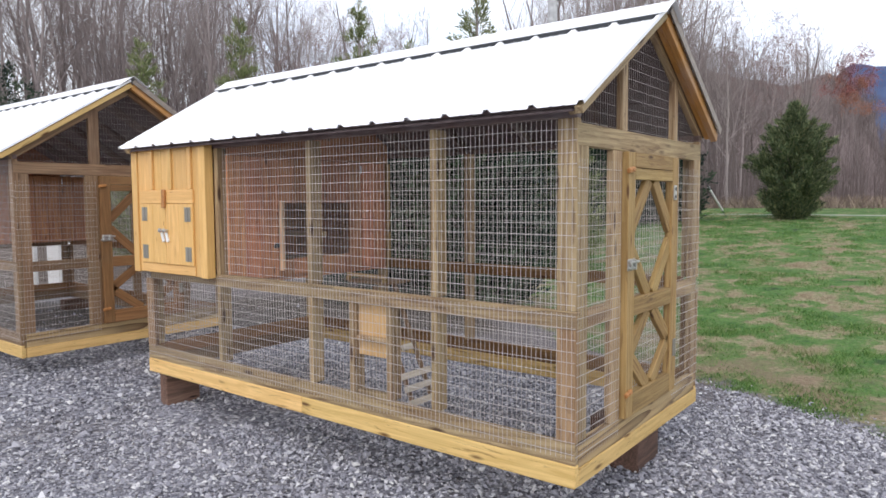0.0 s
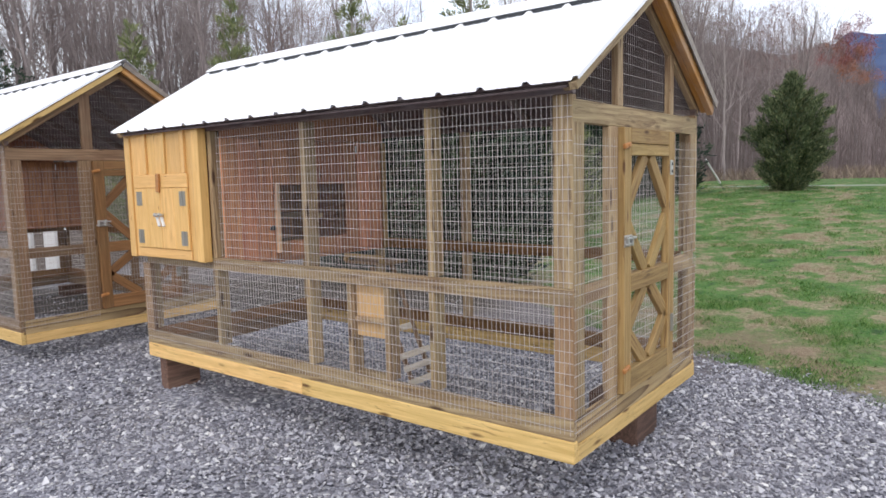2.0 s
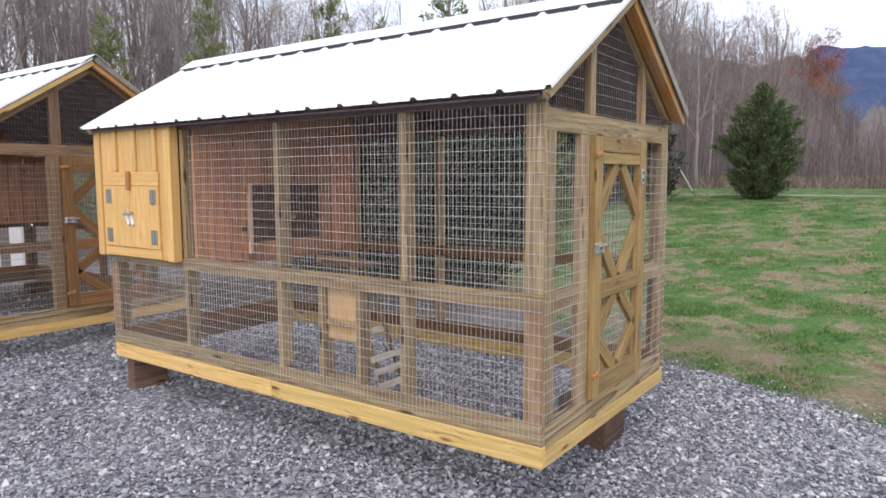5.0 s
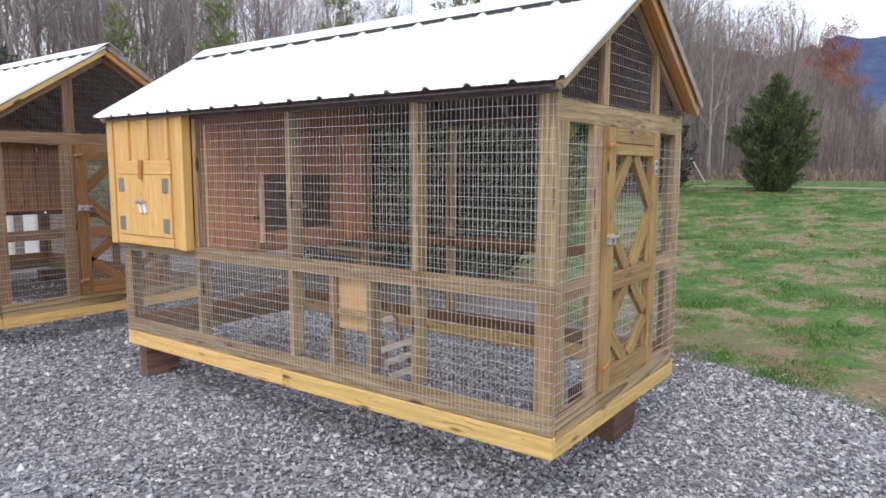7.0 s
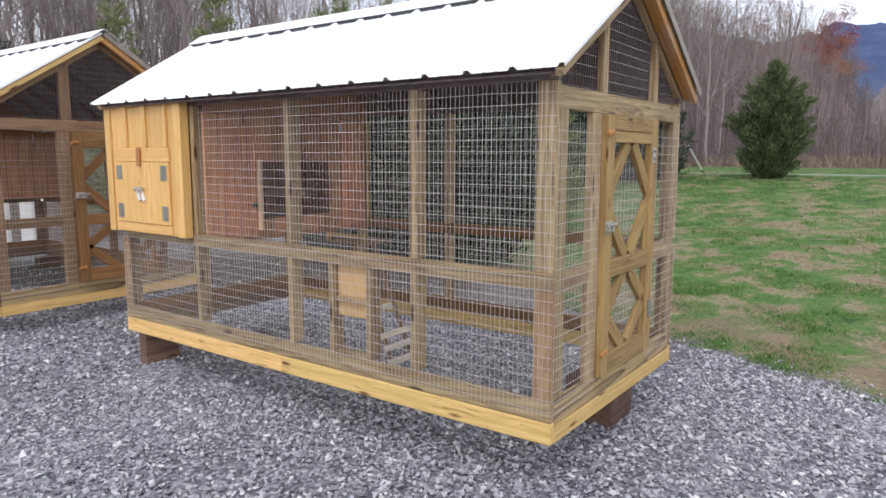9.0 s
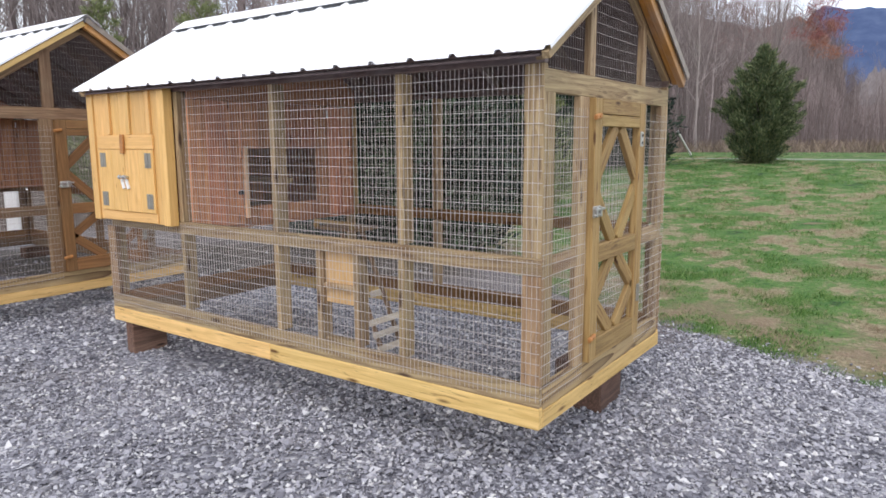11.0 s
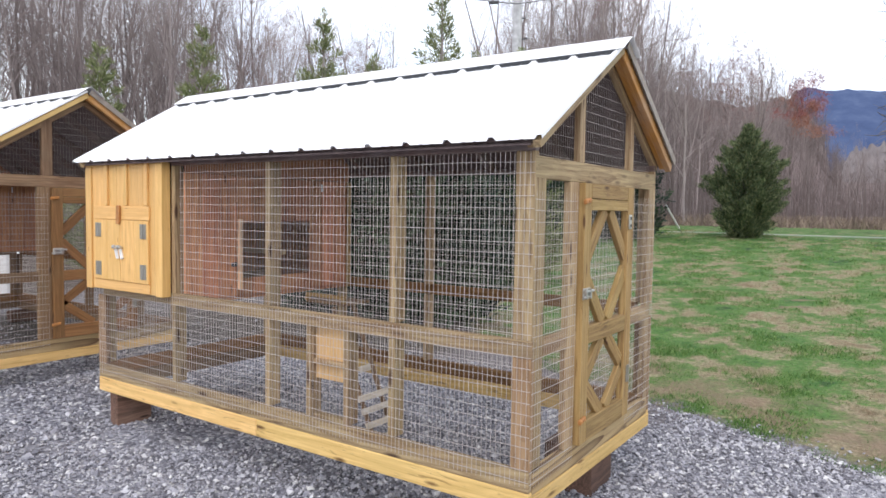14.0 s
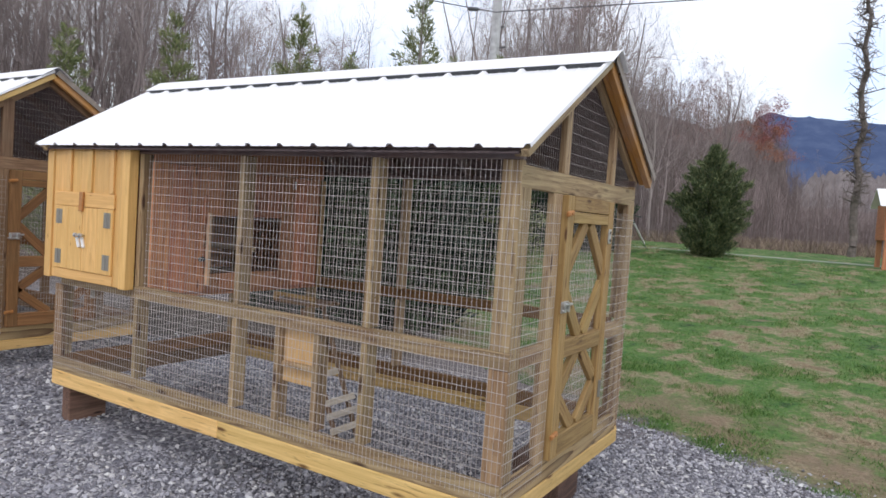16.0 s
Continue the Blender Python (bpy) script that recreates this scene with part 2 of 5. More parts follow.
ORANGE_BUDS = islands("orange_red_buds", [(0.0, (0.28, 0.115, 0.075)), (0.6, (0.42, 0.18, 0.11)), (1.0, (0.50, 0.27, 0.17))], 0.9, 0, None, 0.1)
BARK = islands("grey_brown_bark", [(0.0, (0.12, 0.092, 0.088)), (0.6, (0.215, 0.175, 0.168)), (1.0, (0.38, 0.335, 0.32))], 0.9, 0, None, 0.15)


def tree_bark(name, dark, light):
    """Bark whose tone differs from tree to tree, mottled along the trunk."""
    m, n, l, b = material(name)
    info, co = n.new("ShaderNodeObjectInfo"), n.new("ShaderNodeTexCoord")
    f = tex_noise(n, l, scaled(n, l, co.outputs["Object"], (2.5, 2.5, 0.8)), 1.0, 5, 0.65)
    f = mathed(n, l, "ADD", mathed(n, l, "MULTIPLY", f, 0.6), mathed(n, l, "MULTIPLY", info.outputs["Random"], 0.5))
    r = ramp(n, [(0.30, dark), (0.80, light)])
    l.new(f, r.inputs["Fac"])
    l.new(r.outputs["Color"], b.inputs["Base Color"])
    b.inputs["Roughness"].default_value = 0.92
    b.inputs["Specular IOR Level"].default_value = 0.15
    return m


WOOD_BARK = tree_bark("woodland_bark", (0.175, 0.143, 0.136), (0.375, 0.322, 0.306))


def hillside(name, a, b_, c_, scale, rough=0.95):
    m, n, l, b = material(name)
    geo = n.new("ShaderNodeNewGeometry")
    f = tex_noise(n, l, scaled(n, l, geo.outputs["Position"], (scale, scale, scale * 0.35)), 1.0, 8, 0.7)
    r = ramp(n, [(0.3, a), (0.5, b_), (0.7, c_)])
    l.new(f, r.inputs["Fac"])
    l.new(r.outputs["Color"], b.inputs["Base Color"])
    b.inputs["Roughness"].default_value = rough
    b.inputs["Specular IOR Level"].default_value = 0.1
    return m


WOODS = hillside("bare_woods", (0.105, 0.08, 0.075), (0.18, 0.14, 0.132), (0.26, 0.205, 0.19), 0.5)
# the mountain's blue is atmospheric haze put into the base colour
MOUNTAIN = hillside("haze_blue_forest", (0.040, 0.062, 0.130), (0.058, 0.086, 0.168), (0.085, 0.118, 0.205), 0.012)
# pale low-contrast greys carry the haze of distance in the colour
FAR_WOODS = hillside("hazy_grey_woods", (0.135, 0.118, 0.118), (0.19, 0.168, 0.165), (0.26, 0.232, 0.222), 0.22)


def ground_material():
    m, n, l, b = material("gravel_and_grass")
    geo = n.new("ShaderNodeNewGeometry")
    pos = geo.outputs["Position"]
    sep = n.new("ShaderNodeSeparateXYZ")
    l.new(pos, sep.inputs[0])
    # crushed stone
    vor = n.new("ShaderNodeTexVoronoi")
    vor.inputs["Scale"].default_value = 38
    l.new(pos, vor.inputs["Vector"])
    grey = ramp(n, [(0.0, (0.10, 0.10, 0.12)), (0.5, (0.24, 0.24, 0.27)), (0.85, (0.38, 0.38, 0.41)), (1.0, (0.6, 0.6, 0.6))])
    sc = n.new("ShaderNodeSeparateXYZ")
    l.new(vor.outputs["Color"], sc.inputs[0])
    l.new(sc.outputs[0], grey.inputs["Fac"])
    dust = tex_noise(n, l, pos, 1.3, 5)
    dr = ramp(n, [(0.5, (0, 0, 0)), (0.75, (0.5, 0.5, 0.5))])
    l.new(dust, dr.inputs["Fac"])
    stone = mixed(n, l, dr.outputs["Color"], grey.outputs["Color"], (0.23, 0.21, 0.19))
    apron = n.new("ShaderNodeClamp")
    l.new(mathed(n, l, "SUBTRACT", mathed(n, l, "ADD", sep.outputs["Y"], dust), 2.7), apron.inputs["Value"])
    stone = mixed(n, l, mathed(n, l, "MULTIPLY", apron.outputs[0], 0.75), stone, (0.15, 0.125, 0.115))
    # turf
    big = lawn_noise(n, l, pos)
    away = n.new("ShaderNodeClamp")
    l.new(mathed(n, l, "MULTIPLY", mathed(n, l, "SUBTRACT", sep.outputs["Y"], 12.0), 0.05), away.inputs["Value"])
    big = mathed(n, l, "SUBTRACT", big, mathed(n, l, "MULTIPLY", away.outputs[0], 0.045))
    turf = ramp(n, [(0.37, (0.020, 0.060, 0.018)), (0.43, (0.080, 0.200, 0.040)), (0.485, (0.125, 0.235, 0.058)), (0.515, (0.20, 0.235, 0.095)), (0.545, (0.39, 0.325, 0.205)), (0.61, (0.27, 0.18, 0.115))])
    l.new(big, turf.inputs["Fac"])
    fine = tex_noise(n, l, pos, 22, 6, 0.75)
    speck = ramp(n, [(0.38, (0.0, 0.0, 0.0)), (0.62, (0.62, 0.62, 0.62))])
    l.new(fine, speck.inputs["Fac"])
    turf_c = mixed(n, l, speck.outputs["Color"], turf.outputs["Color"], (0.045, 0.068, 0.030))
    pale = ramp(n, [(0.56, (0, 0, 0)), (0.66, (0.5, 0.5, 0.5))])
    l.new(tex_noise(n, l, scaled(n, l, pos, (15, 11, 11)), 1.0, 5, 0.7), pale.inputs["Fac"])
    turf_c = mixed(n, l, pale.outputs["Color"], turf_c, (0.27, 0.245, 0.135))
    tuft = ramp(n, [(0.60, (0, 0, 0)), (0.70, (1, 1, 1))])
    l.new(tex_noise(n, l, scaled(n, l, pos, (4.2, 3.0, 3.0)), 1.0, 6, 0.62), tuft.inputs["Fac"])
    turf_c = mixed(n, l, mathed(n, l, "MULTIPLY", tuft.outputs["Color"], 0.6), turf_c, (0.035, 0.075, 0.030))
    near = n.new("ShaderNodeClamp")
    # far field: a pale track and tan weeds at the wood's edge
    bend = mathed(n, l, "MULTIPLY", mathed(n, l, "MINIMUM", mathed(n, l, "ADD", sep.outputs["X"], 2.4), 0.0), 0.25)
    edge = mathed(n, l, "ADD", bend, mathed(n, l, "ADD", mathed(n, l, "MULTIPLY", sep.outputs["X"], 0.47), sep.outputs["Y"]))
    wob = mathed(n, l, "MULTIPLY", mathed(n, l, "SUBTRACT", tex_noise(n, l, pos, 2.3, 5), 0.5), 1.0)
    fac = mathed(n, l, "MULTIPLY", mathed(n, l, "SUBTRACT", mathed(n, l, "ADD", edge, wob), 3.12), 5.0)
    lim = n.new("ShaderNodeClamp")
    # bare soil just inside the lawn's edge
    soil = mathed(n, l, "SUBTRACT", 1.15, mathed(n, l, "ABSOLUTE", mathed(n, l, "SUBTRACT", mathed(n, l, "ADD", edge, mathed(n, l, "MULTIPLY", wob, 2.0)), 3.75)))
    l.new(mathed(n, l, "MULTIPLY", soil, mathed(n, l, "MULTIPLY", mathed(n, l, "SUBTRACT", tex_noise(n, l, pos, 1.7, 5, 0.6), 0.38), 6.0)), near.inputs["Value"])
    turf_c = mixed(n, l, mathed(n, l, "MULTIPLY", near.outputs[0], 0.75), turf_c, mixed(n, l, fine, (0.36, 0.265, 0.185), (0.10, 0.065, 0.04)))
    l.new(fac, lim.inputs["Value"])
    c = mixed(n, l, lim.outputs[0], stone, turf_c)
    # dark mulch under the evergreen row
    mulch, left = n.new("ShaderNodeClamp"), n.new("ShaderNodeClamp")
    row = mathed(n, l, "SUBTRACT", sep.outputs["Y"], mathed(n, l, "ADD", mathed(n, l, "MULTIPLY", sep.outputs["X"], 0.86), 6.2))
    l.new(mathed(n, l, "MULTIPLY", mathed(n, l, "ADD", row, wob), 2.0), mulch.inputs["Value"])
    bed = mathed(n, l, "ADD", sep.outputs["X"], mathed(n, l, "MULTIPLY", sep.outputs["Y"], 0.613))
    l.new(mathed(n, l, "MULTIPLY", mathed(n, l, "SUBTRACT", -0.295, mathed(n, l, "ADD", bed, wob)), 2.0), left.inputs["Value"])
    ahead = n.new("ShaderNodeClamp")
    l.new(mathed(n, l, "SUBTRACT", 4.0, row), ahead.inputs["Value"])
    c = mixed(n, l, mathed(n, l, "MULTIPLY", mathed(n, l, "MULTIPLY", mathed(n, l, "MULTIPLY", mulch.outputs[0], ahead.outputs[0]), left.outputs[0]), 0.85), c, (0.085, 0.07, 0.055))
    # dark leaf litter where the wood begins beyond the second coop
    litter = n.new("ShaderNodeClamp")
    l.new(mathed(n, l, "SUBTRACT", mathed(n, l, "SUBTRACT", mathed(n, l, "MULTIPLY", wob, 2.0), sep.outputs["X"]), 10.3), litter.inputs["Value"])
    c = mixed(n, l, mathed(n, l, "MULTIPLY", litter.outputs[0], 0.9), c, mixed(n, l, fine, (0.13, 0.095, 0.07), (0.045, 0.035, 0.028)))
    far = n.new("ShaderNodeClamp")
    l.new(mathed(n, l, "MULTIPLY", mathed(n, l, "SUBTRACT", mathed(n, l, "ADD", sep.outputs["Y"], mathed(n, l, "MULTIPLY", wob, 3.0)), 43.0), 0.4), far.inputs["Value"])
    weeds = ramp(n, [(0.35, (0.12, 0.085, 0.068)), (0.65, (0.28, 0.21, 0.15))])
    l.new(tex_noise(n, l, pos, 0.6, 6), weeds.inputs["Fac"])
    c = mixed(n, l, far.outputs[0], c, weeds.outputs["Color"])
    track = n.new("ShaderNodeClamp")
    l.new(mathed(n, l, "SUBTRACT", 1.0, mathed(n, l, "MULTIPLY", mathed(n, l, "ABSOLUTE", mathed(n, l, "SUBTRACT", sep.outputs["Y"], 29.8)), 1.5)), track.inputs["Value"])
    c = mixed(n, l, mathed(n, l, "MULTIPLY", track.outputs[0], 0.75), c, (0.42, 0.42, 0.40))
    l.new(c, b.inputs["Base Color"])
    b.inputs["Roughness"].default_value = 0.92
    b.inputs["Specular IOR Level"].default_value = 0.2
    bumped(n, l, b, mathed(n, l, "SUBTRACT", fine, vor.outputs["Distance"]), 0.8, 0.02)
    return m


GROUND = ground_material()

# ---- helpers for building ----
def mesh_object(name, bm, mat, parent=None, label=""):
    me = bpy.data.meshes.new(name)
    bm.to_mesh(me)
    bm.free()
    me.materials.append(mat)
    ob = new(name, me)
    if parent:
        ob.parent = parent
    if label:
        ob["label"] = label
    return ob


def part(name, bm, material_, parent, label=""):
    return mesh_object(name, bm, material_, parent, label)


def raw_object(name, verts, faces, mat, parent=None, smooth=False):
    me = bpy.data.meshes.new(name)
    verts, faces = np.asarray(verts, np.float32), np.asarray(faces, np.int32)
    k = faces.shape[1]
    me.vertices.add(len(verts))
    me.vertices.foreach_set("co", verts.ravel())
    me.loops.add(faces.size)
    me.loops.foreach_set("vertex_index", faces.ravel())
    me.polygons.add(len(faces))
    me.polygons.foreach_set("loop_start", np.arange(0, faces.size, k, dtype=np.int32))
    me.polygons.foreach_set("use_smooth", np.full(len(faces), smooth))
    me.update(calc_edges=True)
    me.validate()
    me.materials.append(mat)
    ob = new(name, me)
    if parent:
        ob.parent = parent
    return ob


def box_bm(sx, sy, sz, bevel=0.003):
    bm = bmesh.new()
    bmesh.ops.create_cube(bm, size=1.0)
    for v in bm.verts:
        v.co = (v.co.x * sx, v.co.y * sy, v.co.z * sz)
    if bevel:
        bmesh.ops.bevel(bm, geom=bm.edges[:], offset=min(bevel, 0.3 * min(sx, sy, sz)), segments=1, affect="EDGES")
    return bm


TURNS = {0: Matrix.Identity(4), 1: pose(0, 0, 0, 0, 0, 90), 2: pose(0, 0, 0, 0, -90, 0)}


def slab(name, xs, ys, zs, mat, parent, label="", bevel=0.003):
    """A board between these limits, with its grain along its longest side."""
    lo, hi = np.array([xs[0], ys[0], zs[0]]), np.array([xs[1], ys[1], zs[1]])
    size = np.abs(hi - lo)
    axis = int(np.argmax(size))
    local = {0: (size[0], size[1], size[2]), 1: (size[1], size[0], size[2]), 2: (size[2], size[1], size[0])}[axis]
    ob = part(name, box_bm(*local, bevel), mat, parent, label)
    ob.matrix_local = Matrix.Translation((lo + hi) / 2) @ TURNS[axis]
    return ob


def bar(name, p, q, width, thick, normal, mat, parent, label=""):
    """A board from p to q, of that width across and thickness along the normal."""
    p, q = Vector(p), Vector(q)
    x = (q - p).normalized()
    z = (Vector(normal) - Vector(normal).dot(x) * x).normalized()
    y = z.cross(x)
    ob = part(name, box_bm((q - p).length, width, thick), mat, parent, label)
    m = Matrix((x, y, z)).transposed().to_4x4()
    m.translation = (p + q) / 2
    ob.matrix_local = m
    return ob


def rod(name, p, q, r, mat, parent, sides=10, r2=None, label=""):
    bm = bmesh.new()
    p, q = Vector(p), Vector(q)
    bmesh.ops.create_cone(bm, cap_ends=True, segments=sides, radius1=r, radius2=r if r2 is None else r2, depth=(q - p).length)
    ob = part(name, bm, mat, parent, label)
    ob.matrix_local = Matrix.Translation((p + q) / 2) @ (q - p).to_track_quat("Z", "Y").to_matrix().to_4x4()
    return ob


def prisms(segments, sides=4):
    """Vertices and faces of thin tapered rods; rows of p, q, r1, r2."""
    seg = np.asarray(segments, float)
    p, q, r1, r2 = seg[:, :3], seg[:, 3:6], seg[:, 6], seg[:, 7]
    d = q - p
    d /= np.linalg.norm(d, axis=1, keepdims=True) + 1e-9
    ref = np.where(np.abs(d[:, 2:3]) > 0.9, np.array([[1.0, 0, 0]]), np.array([[0, 0, 1.0]]))
    u = np.cross(d, ref)
    u /= np.linalg.norm(u, axis=1, keepdims=True) + 1e-9
    w = np.cross(d, u)
    rings = []
    for base, r in ((p, r1), (q, r2)):
        for k in range(sides):
            a = 2 * math.pi * (k + 0.5) / sides
            rings.append(base + (u * math.cos(a) + w * math.sin(a)) * r[:, None])
    verts = np.stack(rings, 1).reshape(-1, 3)
    start = (np.arange(len(seg)) * 2 * sides)[:, None]
    quads = [start + np.array([[k, (k + 1) % sides, sides + (k + 1) % sides, sides + k]]) for k in range(sides)]
    return verts, np.concatenate(quads, 0)


def wire_panel(parent, origin, u, w, wide, high, out, inside=None, jitter=0.0012, du=0.0258, dv=0.0516, r=0.0011, upright=1.0):
    """Welded wire of one by two inch cells on the plane of u and w; inside(a, b) keeps the part under a slope."""
    rng = np.random.default_rng(int(abs(origin[0] * 91 + origin[1] * 37 + origin[2] * 17 + wide * 7) * 100))
    o, u, w, out = (np.array(v, float) for v in (origin, u, w, out))
    rows = []
    top = inside or (lambda a: high)
    for a in np.arange(du / 2, wide, du):
        h = min(high, top(a))
        if h > 0.02:
            j = rng.normal(0, jitter, 2)
            k = out * 0.0016
            rows.append((*(o + u * (a + j[0]) + k), *(o + u * (a + j[1]) + w * h + k), r * upright, r * upright))
    for b in np.arange(dv / 2, high, dv):
        aa = np.linspace(0, wide, 160)
        ok = aa[[top(a) >= b for a in aa]]
        if len(ok) > 1:
            cuts = np.linspace(ok[0], ok[-1], max(2, int((ok[-1] - ok[0]) / 0.4) + 2))
            js = rng.normal(0, jitter * 1.3, len(cuts))
            for c0, c1, j0, j1 in zip(cuts[:-1], cuts[1:], js[:-1], js[1:]):
                rows.append((*(o + u * c0 + w * (b + j0)), *(o + u * c1 + w * (b + j1)), r * 1.4, r * 1.4))
    verts, faces = prisms(rows)
    ob = raw_object("wire_mesh", verts, faces, WIRE, parent)
    ob["label"] = "galvanised welded wire mesh"
    return ob


# ---- ground ----
def rise(x, y):
    """Height of the ground: the field climbs away, and the yard climbs a little towards the second coop."""
    y = np.asarray(y, float)
    t = np.clip((y - 4.5) / 32.0, 0, 1)
    u = np.clip((-2.2 - np.asarray(x, float)) / 4.0, 0, 1)
    v = np.clip((9.0 - y) / 5.0, 0, 1)
    return 1.0 * t * t * (3 - 2 * t) + 0.15 * u * u * (3 - 2 * u) * v * v * (3 - 2 * v)


def build_ground():
    axis = np.concatenate([-np.geomspace(900, 12, 26), np.linspace(-11, 11, 45), np.geomspace(12, 900, 26)])
    xx, yy = np.meshgrid(axis, axis + 4.0, indexing="ij")
    rng = np.random.default_rng(3)
    zz = rise(xx, yy)
    near = (np.abs(xx) < 11) & (np.abs(yy - 4) < 11)
    zz = zz + np.where(near, rng.normal(0, 0.008, zz.shape), 0) - 0.006
    n = len(axis)
    idx = np.arange(n * n).reshape(n, n)
    faces = np.stack([idx[:-1, :-1], idx[1:, :-1], idx[1:, 1:], idx[:-1, 1:]], -1).reshape(-1, 4)
    ob = raw_object("ground", np.stack([xx, yy, zz], -1).reshape(-1, 3), faces, GROUND, smooth=True)
    tagged(ob, "grey crushed stone yard beside a patchy green lawn", "ground", kind="structure")


build_ground()


def edge_of_lawn(x):
    return 3.12 - 0.47 * x - 0.25 * np.minimum(np.asarray(x) + 2.4, 0.0)


def build_gravel():
    rng = np.random.default_rng(11)
    spots = []
    for x0, x1, y0, y1, per, size in ((-3.2, 2.4, -1.7, 3.6, 3000, 0.68), (-8.5, -3.2, -2.2, 5.5, 1000, 0.8)):
        k = int((x1 - x0) * (y1 - y0) * per)
        spots.append(np.stack([rng.uniform(x0, x1, k), rng.uniform(y0, y1, k), np.full(k, size)], 1))
    s = np.concatenate(spots)
    over = s[:, 1] - edge_of_lawn(s[:, 0])
    s = s[(over < -0.05) | ((over < 0.30) & (rng.random(len(s)) < 0.05))]
    s = s[(s[:, 1] < 0.86 * s[:, 0] + 6.5) | (s[:, 0] + 0.613 * s[:, 1] > -0.3) | (rng.random(len(s)) < 0.08)]
    s = s[(s[:, 1] < 2.3 + 0.3 * rng.random(len(s))) | (s[:, 0] > -0.2) | (rng.random(len(s)) < 0.3)]
    # worn patches where the fines show through
    for cx, cy, cr in ((-1.55, -0.75, 0.2), (0.55, 0.45, 0.16), (-0.2, -0.55, 0.14), (-0.6, -0.95, 0.22), (0.75, -0.35, 0.2), (-1.1, -0.45, 0.13), (0.2, -1.0, 0.18)):
        d = np.hypot(s[:, 0] - cx, s[:, 1] - cy)
        s = s[(d > cr) | (rng.random(len(s)) < 0.25)]
    k = len(s)
    base = np.array([[1, 0, 0], [-1, 0, 0], [0, 1, 0], [0, -1, 0], [0, 0, 1], [0, 0, -1]], float)
    tri = np.array([[0, 2, 4], [2, 1, 4], [1, 3, 4], [3, 0, 4], [2, 0, 5], [1, 2, 5], [3, 1, 5], [0, 3, 5]])
    size = rng.gamma(5.0, 0.0026, k).clip(0.005, 0.034) * s[:, 2]
    v = base[None] * (size[:, None, None] * rng.uniform(0.6, 1.45, (k, 6, 1)))
    v += rng.normal(0, 0.32, v.shape) * size[:, None, None]
    v[:, :, 2] *= rng.uniform(0.45, 0.8, (k, 1))
    a = rng.uniform(0, 2 * math.pi, k)
    tilt = rng.normal(0, 0.5, k)
    y, z = v[:, :, 1].copy(), v[:, :, 2].copy()
    v[:, :, 1], v[:, :, 2] = y * np.cos(tilt)[:, None] - z * np.sin(tilt)[:, None], y * np.sin(tilt)[:, None] + z * np.cos(tilt)[:, None]
    x, y = v[:, :, 0].copy(), v[:, :, 1].copy()
    v[:, :, 0], v[:, :, 1] = x * np.cos(a)[:, None] - y * np.sin(a)[:, None], x * np.sin(a)[:, None] + y * np.cos(a)[:, None]
    v += np.stack([s[:, 0], s[:, 1], rise(s[:, 0], s[:, 1]) - 0.002 + size * rng.uniform(0.05, 0.55, k)], 1)[:, None]
    f = (np.arange(k) * 6)[:, None, None] + tri[None]
    ob = raw_object("gravel", v.reshape(-1, 3), f.reshape(-1, 3), STONES)
    tagged(ob, "angular grey crushed limestone gravel on the yard", "gravel", kind="stuff")


build_gravel()


def build_grass():
    rng = np.random.default_rng(5)
    k = 230000
    d = 1.2 + 24 * rng.random(k) ** 1.7
    x = rng.uniform(-0.62, 0.30, k) * (d + 3.5) + 0.6
    y = edge_of_lawn(x) + d - 1.3
    keep = (y > edge_of_lawn(x) - 0.1) & (x + 0.613 * y > -0.45)
    clump = np.array([noise.noise(Vector((a * 1.5, b * 1.1, 0))) + 0.5 * noise.noise(Vector((a * 4.5, b * 3.5, 7))) for a, b in zip(x, y)])
    keep &= rng.random(k) < np.clip(0.50 + 1.5 * clump, 0.03, 1) * np.where(d < 2.5, 0.5, 1.0)
    x, y, d, clump = x[keep], y[keep], d[keep], clump[keep]
    k = len(x)
    h = rng.uniform(0.014, 0.048, k) * (1 + 0.03 * d) * (0.75 + 1.1 * np.clip(clump, 0, 0.6))
    wdt = rng.uniform(0.002, 0.0048, k) * (1 + 0.10 * d)
    a, lean = rng.uniform(0, 2 * math.pi, k), rng.normal(0, 0.6, (k, 2))
    z = rise(x, y) - 0.01
    p = np.stack([x, y, z], 1)
    side = np.stack([np.cos(a) * wdt, np.sin(a) * wdt, np.zeros(k)], 1)
    tip = p + np.stack([lean[:, 0] * h, lean[:, 1] * h, h], 1)
    v = np.stack([p - side, p + side, tip], 1).reshape(-1, 3)
    ob = raw_object("lawn_grass", v, np.arange(3 * k).reshape(-1, 3), BLADES)
    tagged(ob, "short patchy spring grass with tan bare spots", "grass", kind="stuff")


build_grass()


